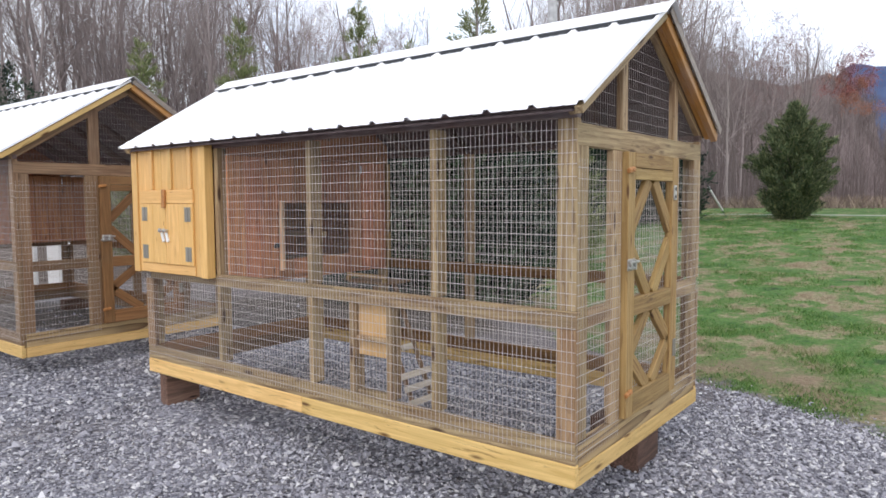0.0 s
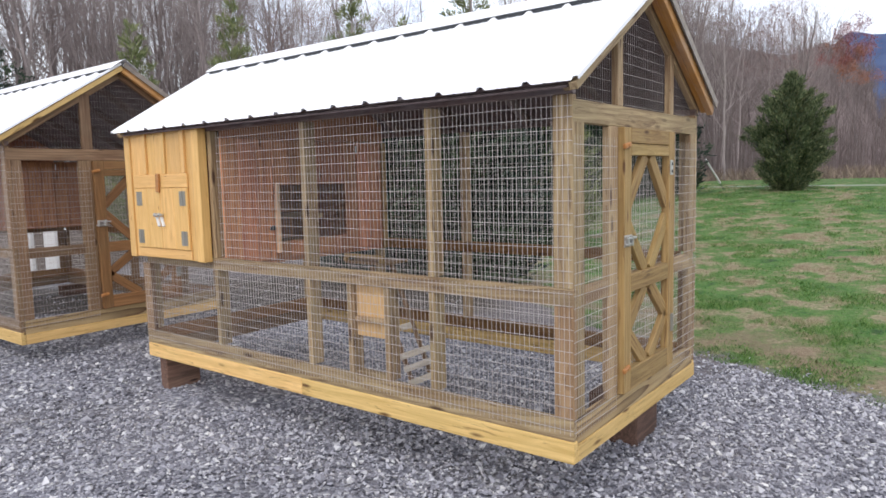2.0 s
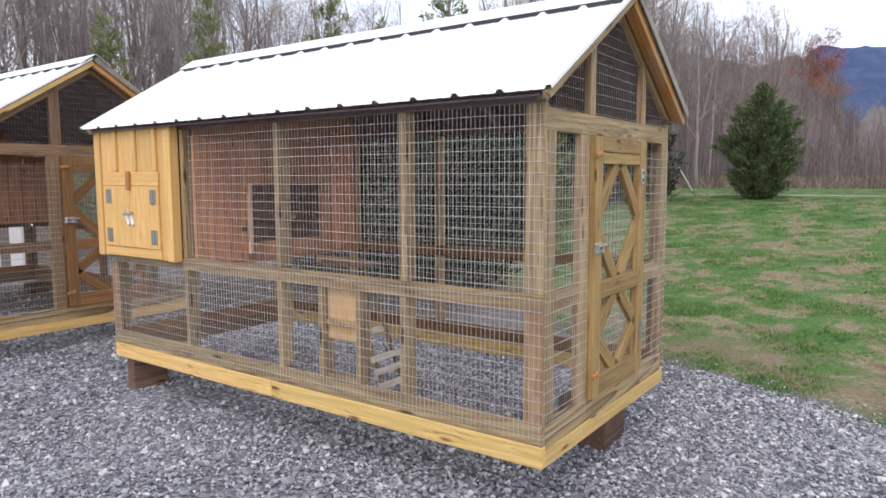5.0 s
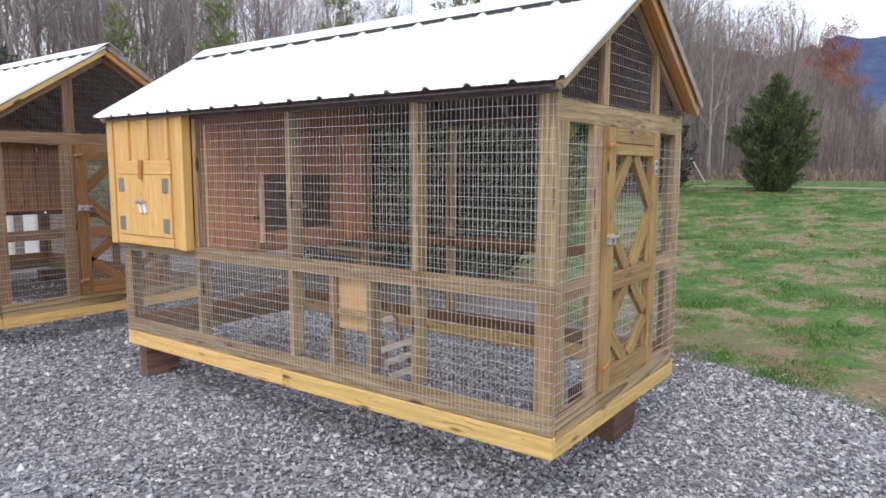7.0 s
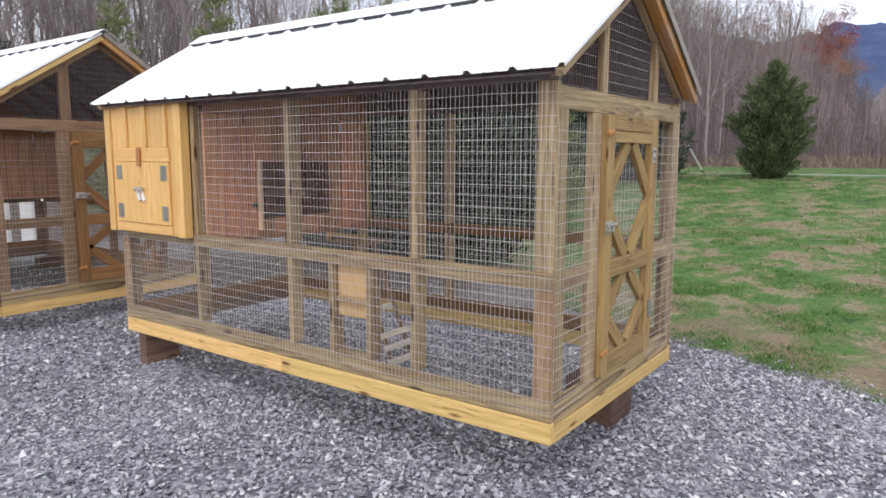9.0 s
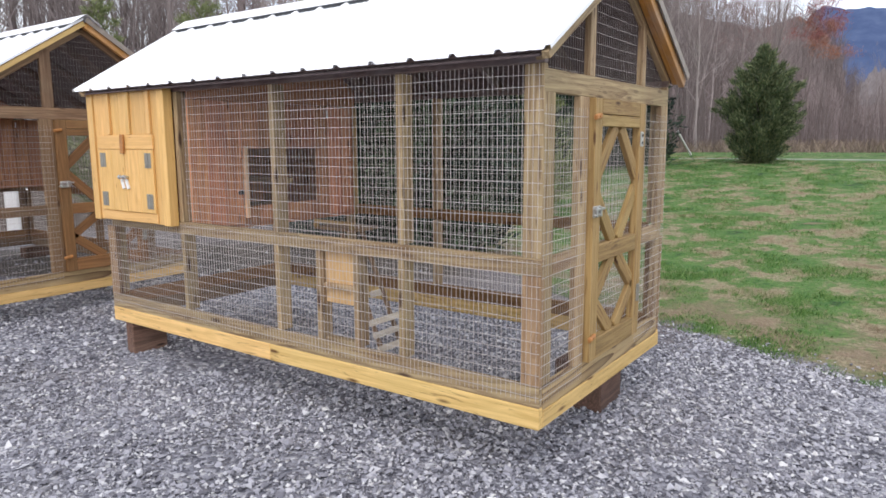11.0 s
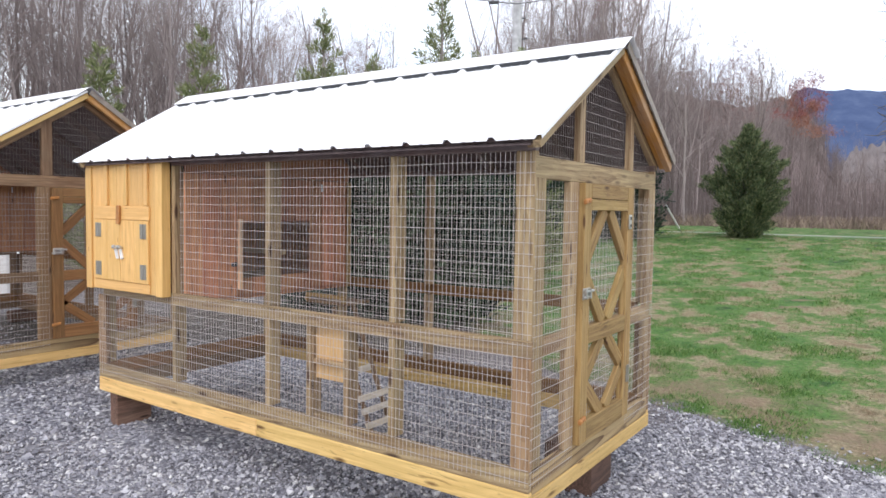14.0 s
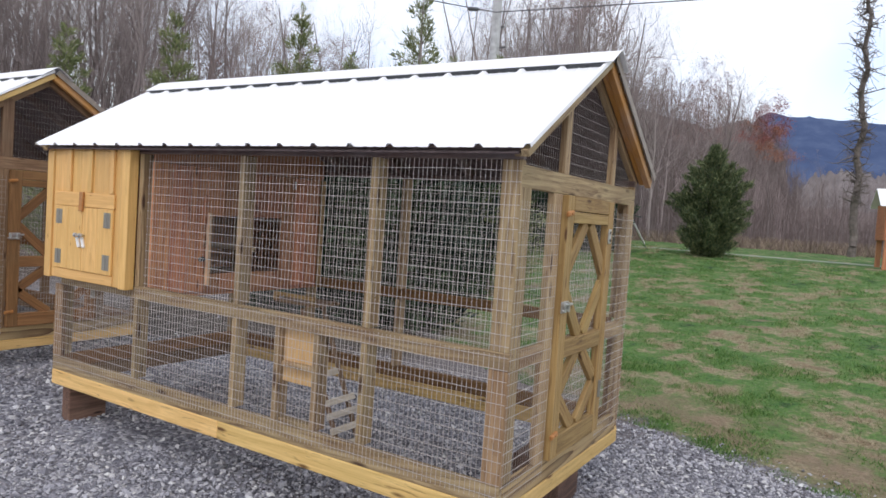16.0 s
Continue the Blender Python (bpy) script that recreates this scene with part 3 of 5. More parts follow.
# ---- the coops ----
def roof_sheet(parent, x0, x1, low, high, label):
    """Ribbed sheets of about 0.94 m from eave to ridge, each its own part; low and high: (y, z)."""
    (ya, za), (yb, zb) = low, high
    pitch = 0.2354
    step = 4 * pitch
    k = 0
    right = x1
    while right > x0 + 0.02:
        left = max(x0, x1 - (k + 1) * step)
        ribs = [x1 - 0.012 - pitch * j for j in range(0, 18)]
        lap = max(x0, left - 0.02)
        pts = {lap: 0.0, right: 0.0}
        for rx in ribs:
            for off, h in ((-0.024, 0), (-0.011, 0.017), (0.011, 0.017), (0.024, 0)):
                if lap <= rx + off <= right:
                    pts[rx + off] = h
            for off in (0.085, 0.145):
                for o2, h in ((-0.010, 0), (0.0, 0.003), (0.010, 0)):
                    if lap <= rx - off + o2 <= right:
                        pts[rx - off + o2] = h
        order = sorted(pts)
        nrm = Vector((0, -(zb - za), yb - ya)).normalized()
        if nrm.z < 0:
            nrm = -nrm
        bm = bmesh.new()
        rows = []
        for y, z in (low, high):
            rows.append([bm.verts.new(Vector((x, y, z)) + nrm * (pts[x] + 0.0012 * (k % 2))) for x in order])
        for i in range(len(order) - 1):
            bm.faces.new((rows[0][i], rows[0][i + 1], rows[1][i + 1], rows[1][i]))
        bmesh.ops.recalc_face_normals(bm, faces=bm.faces[:])
        bmesh.ops.solidify(bm, geom=bm.faces[:], thickness=0.0012)
        part("roof_sheet", bm, ROOF, parent, label)
        right = left
        k += 1


def ridge_cap(parent, x0, x1, yr, zr, slope):
    c, s = math.cos(slope), math.sin(slope)
    prof = [(-0.155 * c, -0.155 * s - 0.003), (-0.150 * c, -0.150 * s), (-0.02, -0.006), (0.0, 0.004), (0.02, -0.006), (0.150 * c, -0.150 * s), (0.155 * c, -0.155 * s - 0.003)]
    bm = bmesh.new()
    rows = [[bm.verts.new((x, yr + a, zr + b + 0.034)) for a, b in prof] for x in (x0, x1)]
    for i in range(len(prof) - 1):
        bm.faces.new((rows[0][i], rows[1][i], rows[1][i + 1], rows[0][i + 1]))
    bmesh.ops.recalc_face_normals(bm, faces=bm.faces[:])
    bmesh.ops.solidify(bm, geom=bm.faces[:], thickness=0.0015)
    # near-black strips stand for the shade in the gap below the cap
    for sgn in (-1, 1):
        d = 0.138
        bar("gap_shade_strip", (x0 + 0.01, yr + sgn * d * c, zr - d * s + 0.010), (x1 - 0.045, yr + sgn * d * c, zr - d * s + 0.010), 0.012, 0.026, (0, sgn * s, c), EDGE, parent, "dark strip put in for the shaded gap under the ridge cap")
    return part("ridge_cap", bm, ROOF, parent, "white folded metal ridge cap")


def fused(name, pieces, mat, parent, label=""):
    """One mesh out of small solids; pieces: (bmesh, matrix)."""
    out = bmesh.new()
    for bm, m in pieces:
        bm.transform(m)
        tmp = bpy.data.meshes.new("tmp")
        bm.to_mesh(tmp)
        bm.free()
        out.from_mesh(tmp)
        bpy.data.meshes.remove(tmp)
    return part(name, out, mat, parent, label)


def peg(r, depth, sides=10):
    bm = bmesh.new()
    bmesh.ops.create_cone(bm, cap_ends=True, segments=sides, radius1=r, radius2=r, depth=depth)
    return bm


def turn_button(parent, y, z, x=0.03):
    return fused("turn_button", [(box_bm(0.018, 0.076, 0.026, 0.006), pose(x + 0.009, y, z, 8)), (peg(0.005, 0.022), pose(x + 0.010, y, z, 0, 90))], ORANGE, parent, "orange wooden turn button")


def pull_latch(parent, y, z, x=0.03):
    return fused("latch", [(box_bm(0.006, 0.09, 0.058, 0.002), pose(x + 0.003, y, z)), (peg(0.007, 0.12), pose(x + 0.014, y + 0.01, z + 0.013, 90)), (peg(0.006, 0.10), pose(x + 0.012, y - 0.01, z - 0.015, 90)),
                           (box_bm(0.022, 0.016, 0.05, 0.003), pose(x + 0.012, y - 0.03, z)), (box_bm(0.022, 0.016, 0.05, 0.003), pose(x + 0.012, y + 0.022, z))], STEEL, parent, "zinc slide bolt latch")


def hasp(parent, x, y, z):
    """A pale strap plate with two dark round eyes."""
    h = fused("hinge", [(box_bm(0.005, 0.042, 0.082, 0.002), pose(x, y, z)), (peg(0.019, 0.007, 14), pose(x, y, z + 0.021, 0, 90)), (peg(0.019, 0.007, 14), pose(x, y, z - 0.021, 0, 90))], STEEL, parent, "pale zinc strap hinge")
    for dz in (0.021, -0.021):
        rod("eye", (x + 0.002, y, z + dz), (x + 0.0055, y, z + dz), 0.010, EDGE, h, 10)


def hinge(parent, x, y, z, w, h, face):
    """A butt hinge; face "x" or "y": the way it looks."""
    turn = pose(x, y, z) if face == "x" else pose(x, y, z, 0, 0, -90)
    pieces = [(box_bm(0.004, w, h, 0.0015), turn), (peg(0.006, h), turn @ pose(0.003, 0, 0))]
    for sz in (-0.32, 0.0, 0.32):
        for sy in (-0.3, 0.3):
            pieces.append((peg(0.004, 0.004, 8), turn @ pose(0.003, sy * w, sz * h, 0, 90)))
    return fused("hinge", pieces, HINGE, parent, "grey steel butt hinge")


def door_leaf(parent, y0, y1, z0, z1, zm, DOORWOOD, x=0.004):
    """A framed screen door with four corner braces in each of its two lights."""
    d = new("screen_door")
    d.parent = parent
    d["label"] = "honey pine screen door with diagonal corner braces"
    w, t = 0.088, 0.030
    xs = (x - t / 2, x + t / 2 + 0.012)
    slab("stile", xs, (y0, y0 + w), (z0, z1), DOORWOOD, d)
    slab("stile", xs, (y1 - w, y1), (z0, z1), DOORWOOD, d)
    slab("rail", xs, (y0 + w, y1 - w), (z1 - 0.075, z1), DOORWOOD, d)
    slab("rail", xs, (y0 + w, y1 - w), (z1 - 0.135, z1 - 0.078), DOORWOOD, d)
    slab("rail", xs, (y0 + w, y1 - w), (zm - 0.045, zm + 0.045), DOORWOOD, d)
    slab("rail", xs, (y0 + w, y1 - w), (z0, z0 + 0.11), DOORWOOD, d)
    a, b, ym = y0 + w - 0.012, y1 - w + 0.012, (y0 + y1) / 2
    for lo, hi, span in ((zm + 0.045, z1 - 0.135, 0.26), (z0 + 0.11, zm - 0.045, 0.20)):
        for yy, sgn in ((a, 1), (b, -1)):
            bar("brace", (x, yy, hi - span), (x, ym - sgn * 0.035, hi + 0.005), 0.074, 0.028, (1, 0, 0), DOORWOOD, d)
            bar("brace", (x, yy, lo + span), (x, ym - sgn * 0.035, lo - 0.005), 0.074, 0.028, (1, 0, 0), DOORWOOD, d)
    wire_panel(d, (x - 0.020, y0 + 0.03, z0 + 0.04), (0, 1, 0), (0, 0, 1), y1 - y0 - 0.06, z1 - z0 - 0.12, (1, 0, 0))
    hinge(d, x + 0.030, y1 - 0.030, z0 + 0.25, 0.046, 0.10, "x")
    hasp(d, x + 0.032, y1 - 0.060, z1 - 0.197)
    turn_button(d, y0 + 0.012, z1 - 0.09)
    turn_button(d, y0 + 0.012, z0 + 0.13)
    pull_latch(d, y0 + 0.04, z0 + 0.775)
    return d


def coop(label, width, length, door, jambs, gable_posts, posts, low_posts, house_x, pop=True, box=True, FRAME=FRAME, DOORWOOD=DOORWOOD, back=0.075, SKID=SKID, near_barge=0.034, low_post=REDPINE, house_width=None, house_floor=None, pitch=0.604, barge_wood=FRAME, end_rafter=0.036):
    c = tagged(new("chicken_coop"), label, "chicken coop", "walk-in coops on the yard")
    L, W = length, width
    yr = W / 2
    Z0, ZY, ZB, ZM0, ZM1, ZT = 0.28, 0.385, 0.485, 1.005, 1.085, 1.915
    slope = math.atan(pitch)
    ze = 1.972
    zr = ze + (yr + 0.123) * math.tan(slope)

    def roof_z(y):
        return zr - abs(y - yr) * math.tan(slope)

    # base
    slab("skid_board", (-L, -0.62 * L + 0.395), (0, 0.038), (Z0, ZY), SKID, c, "yellow pine base board", 0.005)
    slab("skid_board", (-0.62 * L + 0.397, 0.002), (-0.001, 0.038), (Z0, ZY), SKID, c, "yellow pine base board", 0.005)
    slab("skid_board", (-L, 0), (W - 0.038, W), (Z0, ZY), SKID if pop else FRAME, c, "", 0.005)
    slab("skid_board", (-0.036, 0.003), (0.040, W), (Z0, 0.365), SKID, c, "yellow pine base board", 0.005)
    # far-end skid, far bottom rails: brown wood, darkened by the run's shade in colour
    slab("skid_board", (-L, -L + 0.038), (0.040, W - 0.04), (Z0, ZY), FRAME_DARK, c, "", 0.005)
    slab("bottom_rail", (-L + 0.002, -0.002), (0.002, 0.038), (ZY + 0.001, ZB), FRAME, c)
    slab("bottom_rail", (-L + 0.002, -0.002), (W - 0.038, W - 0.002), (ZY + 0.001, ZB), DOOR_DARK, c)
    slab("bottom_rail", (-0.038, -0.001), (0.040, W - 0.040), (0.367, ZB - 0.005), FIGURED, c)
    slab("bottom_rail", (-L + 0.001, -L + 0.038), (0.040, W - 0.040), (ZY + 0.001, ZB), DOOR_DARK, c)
    # rails of the long sides
    for y0, y1 in ((0.0, 0.036), (W - 0.036, W)):
        # the back mid rail's red-brown also holds the shade inside the run
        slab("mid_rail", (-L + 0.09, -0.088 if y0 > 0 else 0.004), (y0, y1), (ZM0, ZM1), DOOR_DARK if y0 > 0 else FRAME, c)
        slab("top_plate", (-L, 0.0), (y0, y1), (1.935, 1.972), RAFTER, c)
    # corner posts, each of two boards
    for yy, sgn in ((0.0, 1), (W, -1)):
        ys = sorted((yy, yy + sgn * 0.038))
        for xs in ((-0.098, -0.001), (-L + 0.001, -L + 0.098)):
            for zs, mat in (((ZB, ZM0 - 0.001), low_post), ((ZM1 + 0.001, 1.934), FRAME)):
                slab("corner_post", xs, (ys[0] + 0.001, ys[1]), zs, mat, c)
        ys2 = sorted((yy + sgn * 0.040, yy + sgn * 0.118))
        slab("corner_post", (-0.038, -0.002), ys2, (ZB, 1.82), FRAME, c)
        slab("corner_post", (-L + 0.002, -L + 0.038), ys2, (ZB, 1.90), FRAME, c)
    # studs
    for x in posts:
        for y0, y1 in ((0.003, 0.092), (W - 0.092, W - 0.003)):
            slab("stud", (x - 0.028, x + 0.011), (y0, y1), (ZM1, 1.934), FRAME, c)
            slab("stud", (x - 0.027, x + 0.011), (y0, y1), (ZB, ZM0), FRAME, c)
    for x in low_posts:
        slab("stud", (x - 0.028, x + 0.011), (0.004, 0.090), (ZB, ZM0), FRAME, c)
    # end walls
    for xs, front in (((-0.037, -0.0005), True), ((-L + 0.0005, -L + 0.037), False)):
        slab("end_plate", xs, (0.002, W - 0.002), (1.815, ZT), FRAME, c)
        cuts = [0.119] + ([v for j in jambs for v in j] if front else []) + [W - 0.119]
        for y0, y1 in zip(cuts[0::2], cuts[1::2]):
            slab("mid_rail", xs, (y0, y1), (ZM0 - 0.008, ZM1 - 0.004), FRAME, c)
        for y0, y1 in gable_posts:
            slab("gable_stud", (xs[0] + 0.001, xs[1] - 0.001), (y0, y1), (ZT, roof_z((y0 + y1) / 2) - 0.07), FRAME, c)
        x = sum(xs) / 2
        for sgn in (-1, 1):
            off = Vector((0, 0, -0.075))
            bar("rafter", Vector((x, yr + sgn * (yr + 0.02), roof_z(yr + sgn * (yr + 0.02)))) + off, Vector((x, yr + sgn * 0.01, zr)) + off, end_rafter, 0.034, (1, 0, 0), FRAME, c)
    for j, (y0, y1) in enumerate(jambs):
        slab("door_jamb", (-0.036, 0.0), (y0 + 0.001, y1 - 0.001), (ZB - 0.004, 1.814), FRAME, c)
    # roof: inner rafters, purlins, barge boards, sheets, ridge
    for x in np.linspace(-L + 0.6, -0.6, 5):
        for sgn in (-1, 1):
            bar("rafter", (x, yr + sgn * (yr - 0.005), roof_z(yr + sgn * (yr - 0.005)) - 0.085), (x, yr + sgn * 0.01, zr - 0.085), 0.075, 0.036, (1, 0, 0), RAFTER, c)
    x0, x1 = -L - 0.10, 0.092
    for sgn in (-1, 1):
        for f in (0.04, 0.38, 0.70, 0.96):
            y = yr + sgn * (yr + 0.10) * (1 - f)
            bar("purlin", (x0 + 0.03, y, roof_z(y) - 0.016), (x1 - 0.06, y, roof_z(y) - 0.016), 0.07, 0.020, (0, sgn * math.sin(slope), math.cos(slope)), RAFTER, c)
        e = (yr + 0.10) if sgn < 0 else (yr + back - 0.025)
        # deck added to keep sky light out; underside shade is in its colour
        for k in range(3):
            xa, xb = x0 + 0.05 + k * (L + 0.08) / 3, x0 + 0.048 + (k + 1) * (L + 0.08) / 3
            ym = yr + sgn * (e + 0.006) / 2
            d = Vector((0, sgn * math.cos(slope), -math.sin(slope))) * (e - 0.006) / 2 / math.cos(slope)
            mid = Vector(((xa + xb) / 2, ym, roof_z(ym) - 0.036))
            bar("added_deck", mid - d, mid + d, xb - xa, 0.010, (0, sgn * math.sin(slope), math.cos(slope)), DECK, c)
        wide = near_barge if sgn < 0 else 0.066
        for x in (x1 - 0.030, x0 + 0.10):
            a = yr + sgn * (yr + (0.115 if sgn < 0 else back - 0.01))
            bar("barge_board", (x, a, roof_z(a) - 0.012 - wide / 2), (x, yr + sgn * 0.003, zr - 0.013 - wide / 2), wide, 0.036, (1, 0, 0), barge_wood if sgn < 0 else BARGE, c, "" if sgn < 0 else "orange-brown stained barge board")
            if x > -1 and sgn > 0:
                # folded metal trim along the rake and the boarded underside of the overhang
                b = a + 0.012
                bar("rake_trim", (x1 + 0.004, b, roof_z(b) - 0.004), (x1 + 0.004, yr + 0.004, zr - 0.004), 0.046, 0.006, (1, 0, 0), TRIM, c, "dull grey-brown folded rake trim")
                bar("soffit_board", (0.022, a, roof_z(a) - 0.050), (0.022, yr + 0.006, zr - 0.052), 0.040, 0.012, (0, math.sin(slope), math.cos(slope)), BARGE, c, "orange-brown soffit board")
        far_y = yr + sgn * (yr + (0.125 if sgn < 0 else back))
        roof_sheet(c, x0, x1, (far_y, roof_z(far_y)), (yr + sgn * 0.012, zr - 0.006), "white ribbed metal roofing sheet")
    ridge_cap(c, x0 - 0.005, x1 + 0.030, yr, zr, slope)
    # wire
    wire_panel(c, (-L + 0.02, -0.0035, ZB - 0.07), (1, 0, 0), (0, 0, 1), L - 0.02, ZM1 - ZB + 0.06, (0, -1, 0))
    wire_panel(c, (house_x + 0.012, -0.0035, ZM1 + 0.002), (1, 0, 0), (0, 0, 1), -house_x - 0.012, 1.93 - ZM1, (0, -1, 0))
    wire_panel(c, (-L + 0.02, W + 0.0035, ZB - 0.07), (1, 0, 0), (0, 0, 1), L - 0.02, ZM1 - ZB + 0.06, (0, 1, 0))
    wire_panel(c, (house_x, W + 0.0035, ZM1 + 0.002), (1, 0, 0), (0, 0, 1), -house_x, 1.93 - ZM1, (0, 1, 0))
    wire_panel(c, (0.0035, 0.0, ZB - 0.08), (0, 1, 0), (0, 0, 1), jambs[0][1] - 0.02, 1.84 - ZB, (1, 0, 0), upright=0.55)
    wire_panel(c, (0.0035, jambs[1][0] + 0.02, ZB - 0.08), (0, 1, 0), (0, 0, 1), W - jambs[1][0] - 0.02, 1.84 - ZB, (1, 0, 0), upright=0.55)
    wire_panel(c, (-0.039, 0.01, ZT - 0.01), (0, 1, 0), (0, 0, 1), W - 0.02, zr - ZT, (1, 0, 0), lambda a: roof_z(a + 0.01) - ZT - 0.06, r=0.0006)
    wire_panel(c, (-L - 0.003, 0.0, ZB - 0.05), (0, 1, 0), (0, 0, 1), W, ZM0 - ZB + 0.09, (-1, 0, 0))
    door_leaf(c, *door, 0.480, 1.812, 1.036, DOORWOOD)
    henhouse(c, L, house_width or W, house_x, yr, roof_z, house_floor or ZM0, box)
    if pop:
        pop_frame(c)
        ramp_ladder(c, W)
    if box:
        clean_out(c, L, house_x)
    return c


def henhouse(c, L, W, hx, yr, roof_z, zf, hole):
    """The raised, boarded sleeping room at the end of the run."""
    slab("house_floor", (-L + 0.04, hx), (0.04, W - 0.04), (zf + 0.012, zf + 0.030), INNER, c)
    opening = (0.352 * W, 0.618 * W)
    y, k = 0.042, 0
    ztop = 1.89
    while y < W - 0.05:
        y1 = min(y + 0.142, W - 0.042)
        if hole and y1 - 0.004 > opening[0] and y + 0.004 < opening[1]:
            slab("wall_board", (hx - 0.016, hx), (y, y1 - 0.003), (1.565, ztop), INNER, c)
            slab("wall_board", (hx - 0.016, hx), (y, y1 - 0.003), (zf, 1.155), INNER, c)
        else:
            slab("wall_board", (hx - 0.016, hx), (y, y1 - 0.006), (zf, ztop), INNER, c)
        slab("wall_board", (-L + 0.006, -L + 0.022), (y, y1 - 0.003), (zf + 0.08, ztop), INNER, c)
        y = y1
        k += 1
    for xa in (hx - 0.016, -L + 0.040) if hole else (-L + 0.040,):
        bm = bmesh.new()
        ring = [(0.05, ztop + 0.005), (W - 0.05, ztop + 0.005), (W - 0.05, roof_z(W - 0.05) - 0.02), (yr, roof_z(yr) - 0.02), (0.05, roof_z(0.05) - 0.02)]
        face = bm.faces.new([bm.verts.new((xa, yy, zz)) for yy, zz in ring])
        ext = bmesh.ops.extrude_face_region(bm, geom=[face])
        for vv in ext["geom"]:
            if isinstance(vv, bmesh.types.BMVert):
                vv.co.x += 0.012
        bmesh.ops.recalc_face_normals(bm, faces=bm.faces[:])
        part("gable_panel", bm, INNER, c)
    if hole:
        slab("door_trim", (hx, hx + 0.026), (0.468, 0.498), (1.075, 1.580), PALE, c, "pale peach trim board")
        slab("door_trim", (hx, hx + 0.015), (0.440, 0.466), (1.50, 1.70), INNER, c)
        rod("door_knob", (hx + 0.001, 0.425, 1.255), (hx + 0.035, 0.425, 1.262), 0.014, EDGE, c, 10, 0.018, "small dark knob")
    slab("corner_trim", (hx, hx + 0.02), (W - 0.09, W - 0.045), (zf, ztop), DOORWOOD, c)
    x = -L + 0.04
    while x < hx - 0.03:
        x1 = min(x + 0.142, hx - 0.016)
        slab("wall_board", (x, x1 - 0.003), (W - 0.054, W - 0.040), (zf + 0.03, ztop), INNER, c)
        x = x1
    rod("hook", (hx + 0.01, 0.77 * W, 1.86), (hx + 0.012, 0.77 * W, 1.80), 0.006, WHITE, c, 8, None, "small white hook")
    slab("roost_bar", (-L + 0.06, hx - 0.05), (0.55 * W, 0.55 * W + 0.045), (1.30, 1.34), FRAME, c)


def pop_frame(c):
    """The framed hatch in the lower front bay, its board drawn up."""
    slab("hatch_rail", (-1.365, -1.14), (0.006, 0.04), (0.795, 0.822), FRAME, c)
    slab("hatch_sill", (-1.365, -1.14), (0.006, 0.06), (0.4855, 0.510), FRAME, c)
    slab("hatch_board", (-1.384, -1.148), (0.042, 0.056), (0.705, 0.998), HATCH, c, "pale orange hatch board, drawn up")
    slab("hatch_guide", (-1.164, -1.140), (0.086, 0.11), (0.487, 1.0), FRAME, c)


def ramp_ladder(c, W):
    top, foot = Vector((-1.88, 0.80, 0.99)), Vector((-1.47, 0.80, 0.06))
    r = new("ramp")
    r.parent = c
    r["label"] = "narrow ladder ramp with pale lath treads"
    n = Vector((0.93, 0, 0.41)).normalized()
    for dy in (-0.10, 0.10):
        bar("stringer", top + Vector((0, dy, 0)), foot + Vector((0, dy, 0)), 0.032, 0.022, n, FRAME_DARK, r)
    for k, half in ((0, 0.13), (3.1, 0.05), (5.05, 0.15), (5.95, 0.15), (6.95, 0.15), (8, 0.15)):
        p = top.lerp(foot, 0.16 + 0.095 * k) + n * 0.022
        bar("tread", p + Vector((0, -half, 0)), p + Vector((0, half, 0)), 0.042, 0.024, n, RUNG, r)
    slab("landing", (-2.25, -1.86), (0.80, 1.06), (0.985, 1.005), FRAME_DARK, c)
    slab("landing_edge", (-2.22, -1.84), (0.765, 0.79), (1.035, 1.060), DOORWOOD, c)
    for x in (-2.21, -1.86):
        slab("landing_post", (x - 0.016, x + 0.016), (0.765, 0.797), (1.005, 1.034), DOORWOOD, c)


